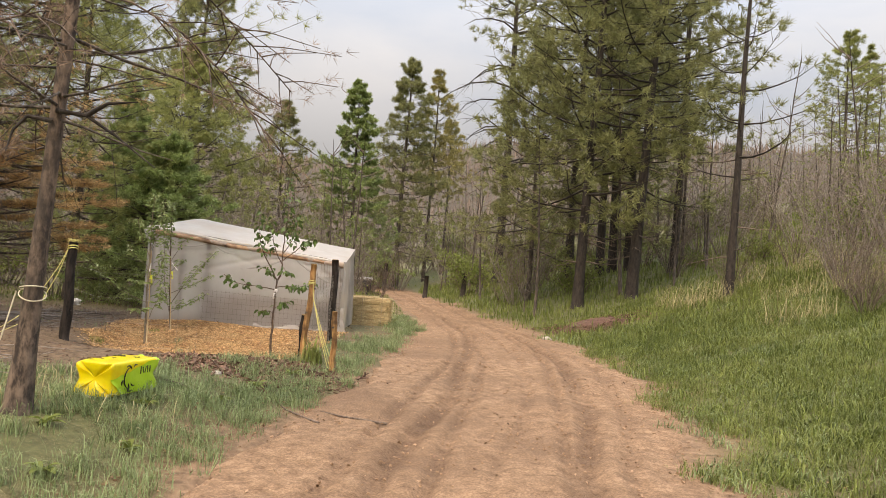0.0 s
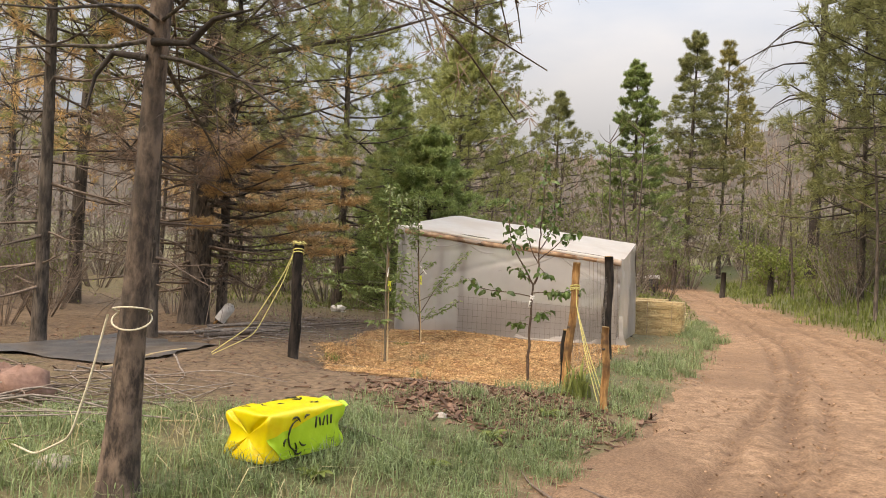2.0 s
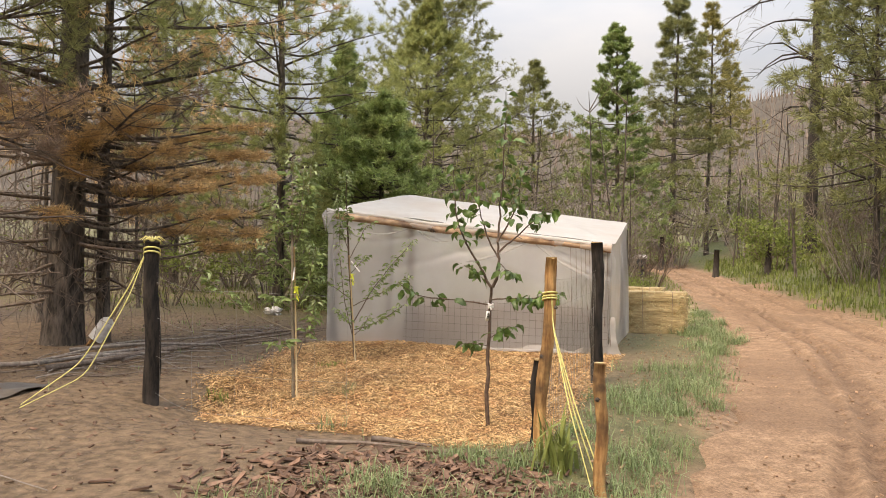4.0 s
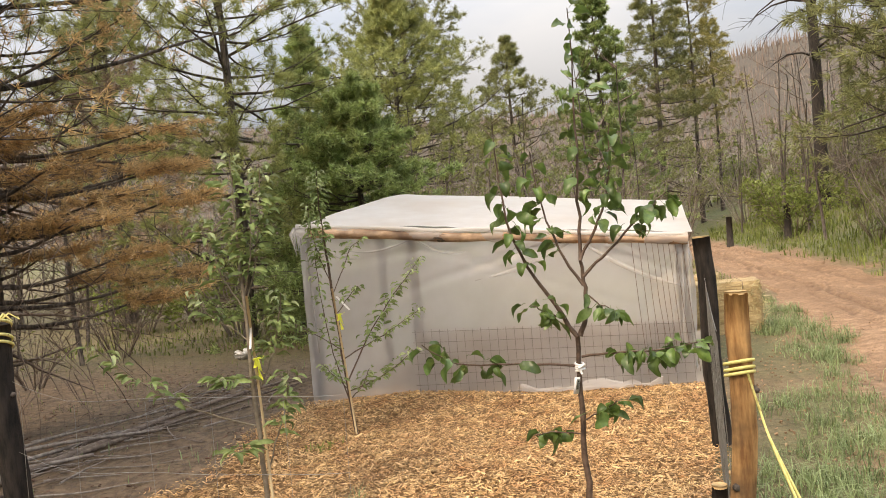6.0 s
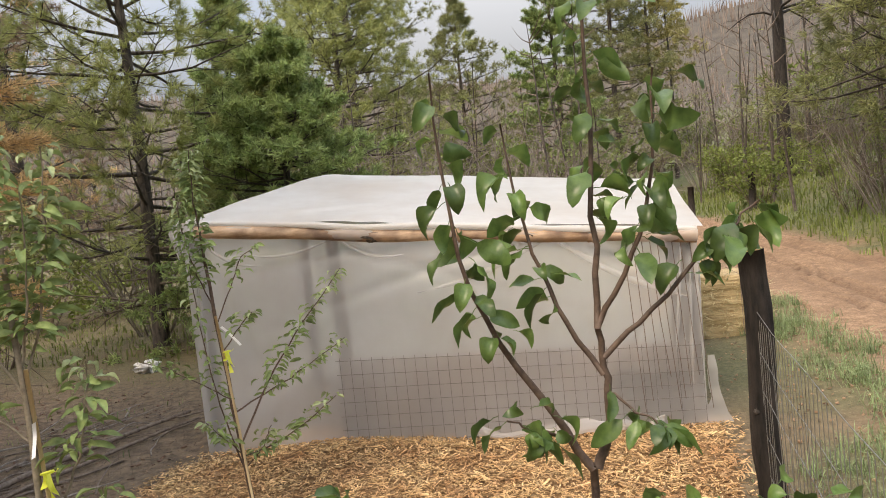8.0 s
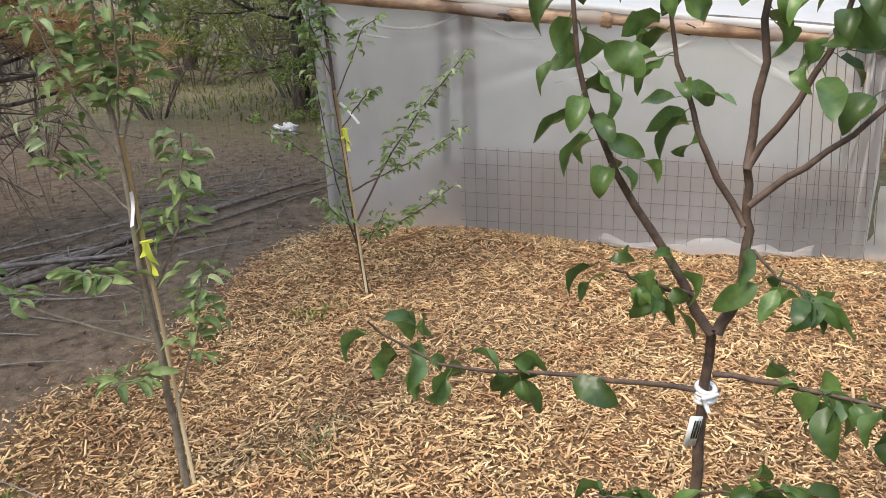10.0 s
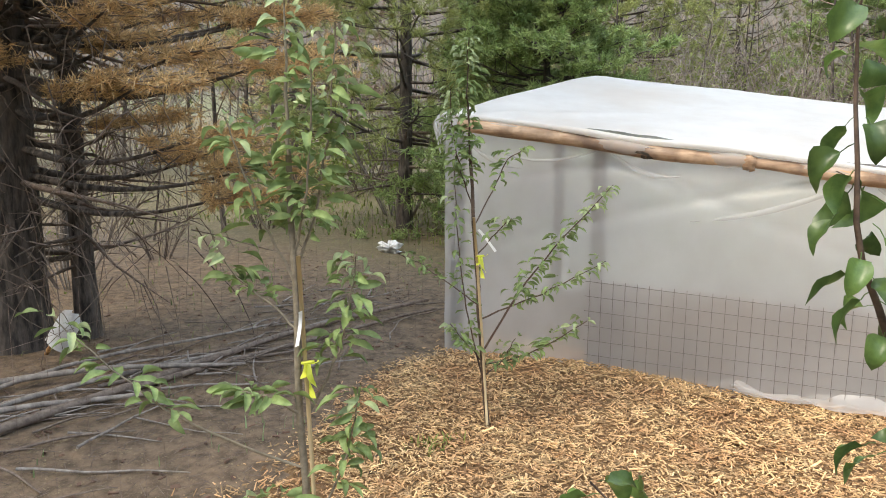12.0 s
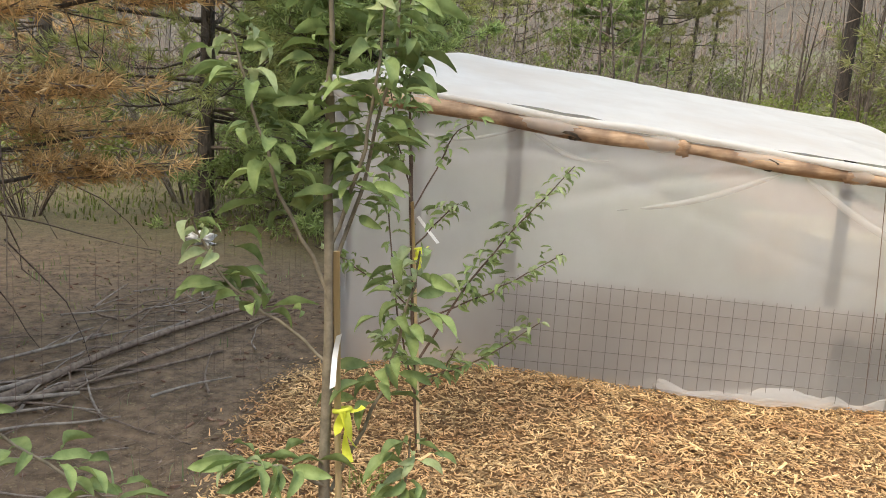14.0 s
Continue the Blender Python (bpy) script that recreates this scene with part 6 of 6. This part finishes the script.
ob.matrix_world = pose(-7.46, 15.94, down(-7.46, 15.94))
tagged(ob, "crumpled white plastic scrap on the ground", "litter")

# straw bales and clutter beside the hut
bale = thing("straw_bale", "weathered golden straw bale tied with wire", "bale", at=(-1.40, 16.3, down(-1.40, 16.3) - 0.02), turn=6)
n, kk = 22, 40
u, v = np.meshgrid(np.linspace(-1, 1, kk), np.linspace(0, 1, n))
sq = lambda c: np.sign(c) * np.abs(c) ** 0.3
P = np.stack([0.42 * sq(np.cos(u * math.pi)), 0.28 * sq(np.sin(u * math.pi)), 0.60 * v], axis=2)
P += 0.022 * wave(P[..., 0] * 20 + P[..., 1] * 13, P[..., 2] * 30, 1, 71)[..., None] * np.array([1, 1, 0.4])
sh = Shape().grid(P)
sh.add(P[-1], np.arange(kk)[None, :])
part("straw_body", sh, M_HAY, bale)
rnd = np.random.default_rng(33)
C = np.stack([rnd.uniform(-0.44, 0.44, 900), np.where(rnd.random(900) < 0.6, -0.27, rnd.uniform(-0.27, 0.27, 900)), rnd.uniform(0.02, 0.6, 900)], axis=1)
st = Shape()
blades(st, C, np.tile([[0.6, -0.5, 0.1]], (900, 1)), 3, 0.1, 0.006, rnd, 0.8)
part("loose_straw", st, M_STRAW, bale, smooth=False, kind="stuff")
for px in (-0.2, 0.2):
    part("tie_wire", Shape().tube([(px, -0.31, 0), (px, -0.31, 0.61), (px, 0.3, 0.62)], 0.003, 4), M_RUSTWIRE, bale)
copy_thing(bale, pose(-1.78, 17.5, down(-1.78, 17.5) - 0.02, 0, 0, 2))
car = thing("storage_trunk", "dark low box with a pale lid beside the far track", "box", at=(-3.6, 33, down(-3.6, 33)), turn=8)
part("body", Shape().box((1.3, 0.9, 0.45), pose(0, 0, 0.55)), M_DARK, car)
part("lid", Shape().box((1.4, 1.0, 0.1), pose(0, 0, 0.83, 3, 0, 0)), M_STEEL, car, "pale metal lid")
for px in (-0.5, 0.5):
    part("foot", Shape().box((0.12, 0.8, 0.34), pose(px, 0, 0.16)), M_DARK, car)
for i, (px, py, hh_) in enumerate([(-0.6, 31.5, 0.9), (0.9, 30.5, 1.0), (-2.6, 36, 1.3)]):
    ob = part("tree_stump", Shape().tube([(0, 0, -0.1), (0.02, 0, hh_ * 0.5), (0.03, 0.01, hh_)], [0.11, 0.09, 0.085], 9), M_CHAR)
    ob.matrix_world = pose(px, py, down(px, py))
    tagged(ob, "charred stump at the bend of the track", "stump", "charred stumps")

# red mulch heap across the road and bark mulch on the verge
mx, my = np.meshgrid(np.linspace(-1, 1, 34), np.linspace(-1, 1, 26))
rr_ = np.hypot(mx, my)
wx, wy = 3.25 + mx * 0.95, 16.6 + my * 0.55
hz = land(wx, wy) - 0.03 + 0.20 * np.clip(1 - rr_ ** 2, -0.2, 1) + 0.025 * wave(wx, wy, 0.13, 81)
tagged(part("mulch_heap", Shape().grid(np.stack([wx, wy, hz], axis=2)), M_REDSOIL, label="low heap of dark red-brown mulch beside the track", kind="stuff"), category="mulch")


def chips(n, place, size, material, name, label, seed, lift=0.0, rise=None):
    """Flat splinters strewn at the places that place(rnd, n) gives."""
    rnd = np.random.default_rng(seed)
    P = place(rnd, n)
    n = len(P)
    z = land(P[:, 0], P[:, 1]) + lift + (rise(P[:, 0], P[:, 1]) if rise else 0) + rnd.random(n) * 0.012
    ln, wd, th = rnd.uniform(*size[0], n), rnd.uniform(*size[1], n), rnd.uniform(*size[2], n)
    az, tl, ro = rnd.random(n) * 6.283, rnd.normal(size=n) * 0.3, rnd.normal(size=n) * 0.35
    a = np.stack([np.cos(az) * np.cos(tl), np.sin(az) * np.cos(tl), np.sin(tl)], axis=1)
    b = np.stack([-np.sin(az), np.cos(az), 0 * az], axis=1)
    c = np.cross(a, b)
    b, c = b * np.cos(ro)[:, None] + c * np.sin(ro)[:, None], c * np.cos(ro)[:, None] - b * np.sin(ro)[:, None]
    o = np.stack([P[:, 0], P[:, 1], z], axis=1)
    corner = [(x, y, k) for x in (-0.5, 0.5) for y in (-0.5, 0.5) for k in (-0.5, 0.5)]
    taper = rnd.uniform(0.3, 1.0, n)
    v = np.stack([o + a * (ln * x)[:, None] + b * (wd * y * (taper if x > 0 else 1))[:, None] + c * (th * k)[:, None] for x, y, k in corner], axis=1).reshape(-1, 3)
    i = np.arange(n)[:, None] * 8
    F = np.concatenate([i + q for q in ([0, 4, 5, 1], [2, 3, 7, 6], [1, 5, 7, 3], [4, 6, 7, 5])])
    ob = part(name, Shape().add(v, F), material, kind="stuff", label=label, smooth=False)
    return ob


def bed_rise(x, y):
    return 0.015 + 0.02 * step(in_bed(x, y) / 0.5) + 0.02 * wave(x, y, 0.5, 23) * step(in_bed(x, y) / 0.3)


bx, by = np.meshgrid(np.linspace(-5.3, -1.4, 80), np.linspace(9.3, 13.5, 84))
tagged(part("chip_bed", Shape().grid(np.stack([bx, by, land(bx, by) + np.where(in_bed(bx, by) > 0, bed_rise(bx, by) - 0.012, -0.05)], axis=2)), M_CHIP_BED, kind="stuff", label="bed of golden wood chips in front of the hut"), category="wood chips")


def bed_places(rnd, n):
    P = np.stack([rnd.uniform(-5.2, -1.5, n), rnd.uniform(9.3, 13.5, n)], axis=1)
    return P[in_bed(P[:, 0], P[:, 1]) + rnd.normal(size=n) * 0.07 > 0]


chips(60000, bed_places, ((0.012, 0.046), (0.003, 0.0085), (0.002, 0.004)), M_CHIP, "wood_chips", "golden and brown splintered wood chips", 5, 0.002, bed_rise)
chips(26000, bed_places, ((0.005, 0.016), (0.002, 0.006), (0.001, 0.003)), M_CHIP, "chip_crumbs", "fine crumbs and shavings among the wood chips", 16, 0.010, bed_rise)
chips(900, bed_places, ((0.05, 0.11), (0.005, 0.014), (0.003, 0.006)), M_CHIP, "wood_splinters", "long pale wood splinters among the chips", 6, 0.006, bed_rise)
chips(2600, lambda r, n: np.stack([r.normal(-1.95, 0.42, n), r.normal(8.2, 0.36, n)], axis=1), ((0.03, 0.14), (0.012, 0.04), (0.004, 0.014)), M_MULCH, "bark_mulch", "dark bark mulch spilled on the verge", 7, 0.004)
chips(420, lambda r, n: np.stack([r.normal(3.25, 0.5, n), r.normal(16.6, 0.3, n)], axis=1), ((0.03, 0.1), (0.012, 0.03), (0.004, 0.012)), M_MULCH, "bark_mulch", "bark pieces on the red heap", 8, 0.1)
chips(1100, lambda r, n: np.stack([r.uniform(-8, -2.2, n), r.uniform(6.5, 15, n)], axis=1), ((0.012, 0.05), (0.008, 0.02), (0.003, 0.01)), M_MULCH, "yard_litter", "crumbs of bark and clods on the yard soil", 9, 0.002)
chips(5000, lambda r, n: np.stack([r.uniform(-2.0, 2.9, n), 1.2 + 15 * r.random(n) ** 1.3], axis=1), ((0.006, 0.026), (0.006, 0.02), (0.004, 0.011)), M_CLOD, "road_clods", "crumbly clods of dry earth on the track", 12, 0.004)
chips(260, lambda r, n: np.stack([r.uniform(-1.6, 2.4, n), r.uniform(1.5, 16, n)], axis=1), ((0.008, 0.03), (0.005, 0.014), (0.003, 0.008)), M_MULCH, "road_litter", "clods and bark crumbs on the track", 10, 0.008)
chips(9000, lambda r, n: np.stack([r.uniform(-9, -3.6, n), r.uniform(6.8, 15.5, n)], axis=1), ((0.03, 0.10), (0.0015, 0.0035), (0.001, 0.002)), M_TWIG, "needle_litter", "fallen pine needles and straw on the yard soil", 13, 0.002)
# the nearest chips, one by one
tagged(ground, category="ground")
one = [Shape().box((0.036, 0.009, 0.003)).mesh("wood_chip", M_CHIP_ONE, False), Shape().box((0.026, 0.010, 0.004)).mesh("wood_chip", M_CHIP_ONE, False), Shape().box((0.05, 0.007, 0.003)).mesh("wood_chip", M_CHIP_ONE, False)]
pile = thing("loose_chips", "handful of pale wood chips on the chip bed", "wood chips")
rnd = np.random.default_rng(44)
for i in range(280):
    px, py = rnd.uniform(-3.5, -1.8), rnd.uniform(9.9, 11.3)
    ch = new("wood_chip", one[i % 3])
    ch.parent = pile
    ch.matrix_basis = pose(px, py, down(px, py) + float(bed_rise(px, py)) + 0.012, rnd.normal() * 12, rnd.normal() * 12, rnd.random() * 360)
# broad-leaved weeds on the verge
rnd = np.random.default_rng(71)
wide = leaf_mesh("leaf", 0.15, 0.055, 0.9, 0.4, M_SHRUB, 0.1)
for i in range(12):
    px, py = [(-2.15, 5.85), (-2.95, 4.6), (-3.3, 4.75), (-1.9, 5.0), (-2.1, 4.3), (-3.6, 5.3), (-1.75, 6.5), (-2.4, 4.9), (-1.65, 7.3), (-4.2, 5.2), (-1.5, 8.2), (-1.42, 9.3)][i]
    ob = thing("weed", "broad-leaved green weed on the grassy verge", "weed", "verge weeds", (px, py, down(px, py)))
    for j in range(11):
        lf = new("leaf", wide)
        lf.parent = ob
        lf.matrix_basis = pose(0, 0, 0.01, rnd.normal() * 10, -55 + 45 * rnd.random(), j * 137.5) @ Matrix.Scale(0.4 + 0.45 * rnd.random(), 4)
# green tufts
for nm, lb, px, py, cnt, hgt, wdt, m in (("weed_tuft", "small bright green weed in the chip bed", -4.28, 11.85, 110, (0.04, 0.12), 0.014, M_SHRUB), ("grass_tuft", "grey-green grass tuft in the chips", -3.6, 10.85, 60, (0.08, 0.2), 0.006, M_GRASS),
                                        ("iris_clump", "clump of broad bright green blades by the fence", -1.42, 9.05, 70, (0.18, 0.42), 0.02, M_GRASS_R), ("weed_tuft", "small bright green weed in the chip bed", -4.4, 10.1, 60, (0.04, 0.12), 0.014, M_SHRUB),
                                        ("grass_tuft", "grey-green grass tuft in the chips", -3.2, 9.75, 60, (0.06, 0.18), 0.006, M_GRASS)):
    rr = np.random.default_rng(int(abs(px * 100)))
    tagged(grass(nm, lb, np.stack([rr.normal(px, 0.05, cnt), rr.normal(py, 0.05, cnt)], axis=1), hgt, wdt, m, 50, 0.7), category="weed")
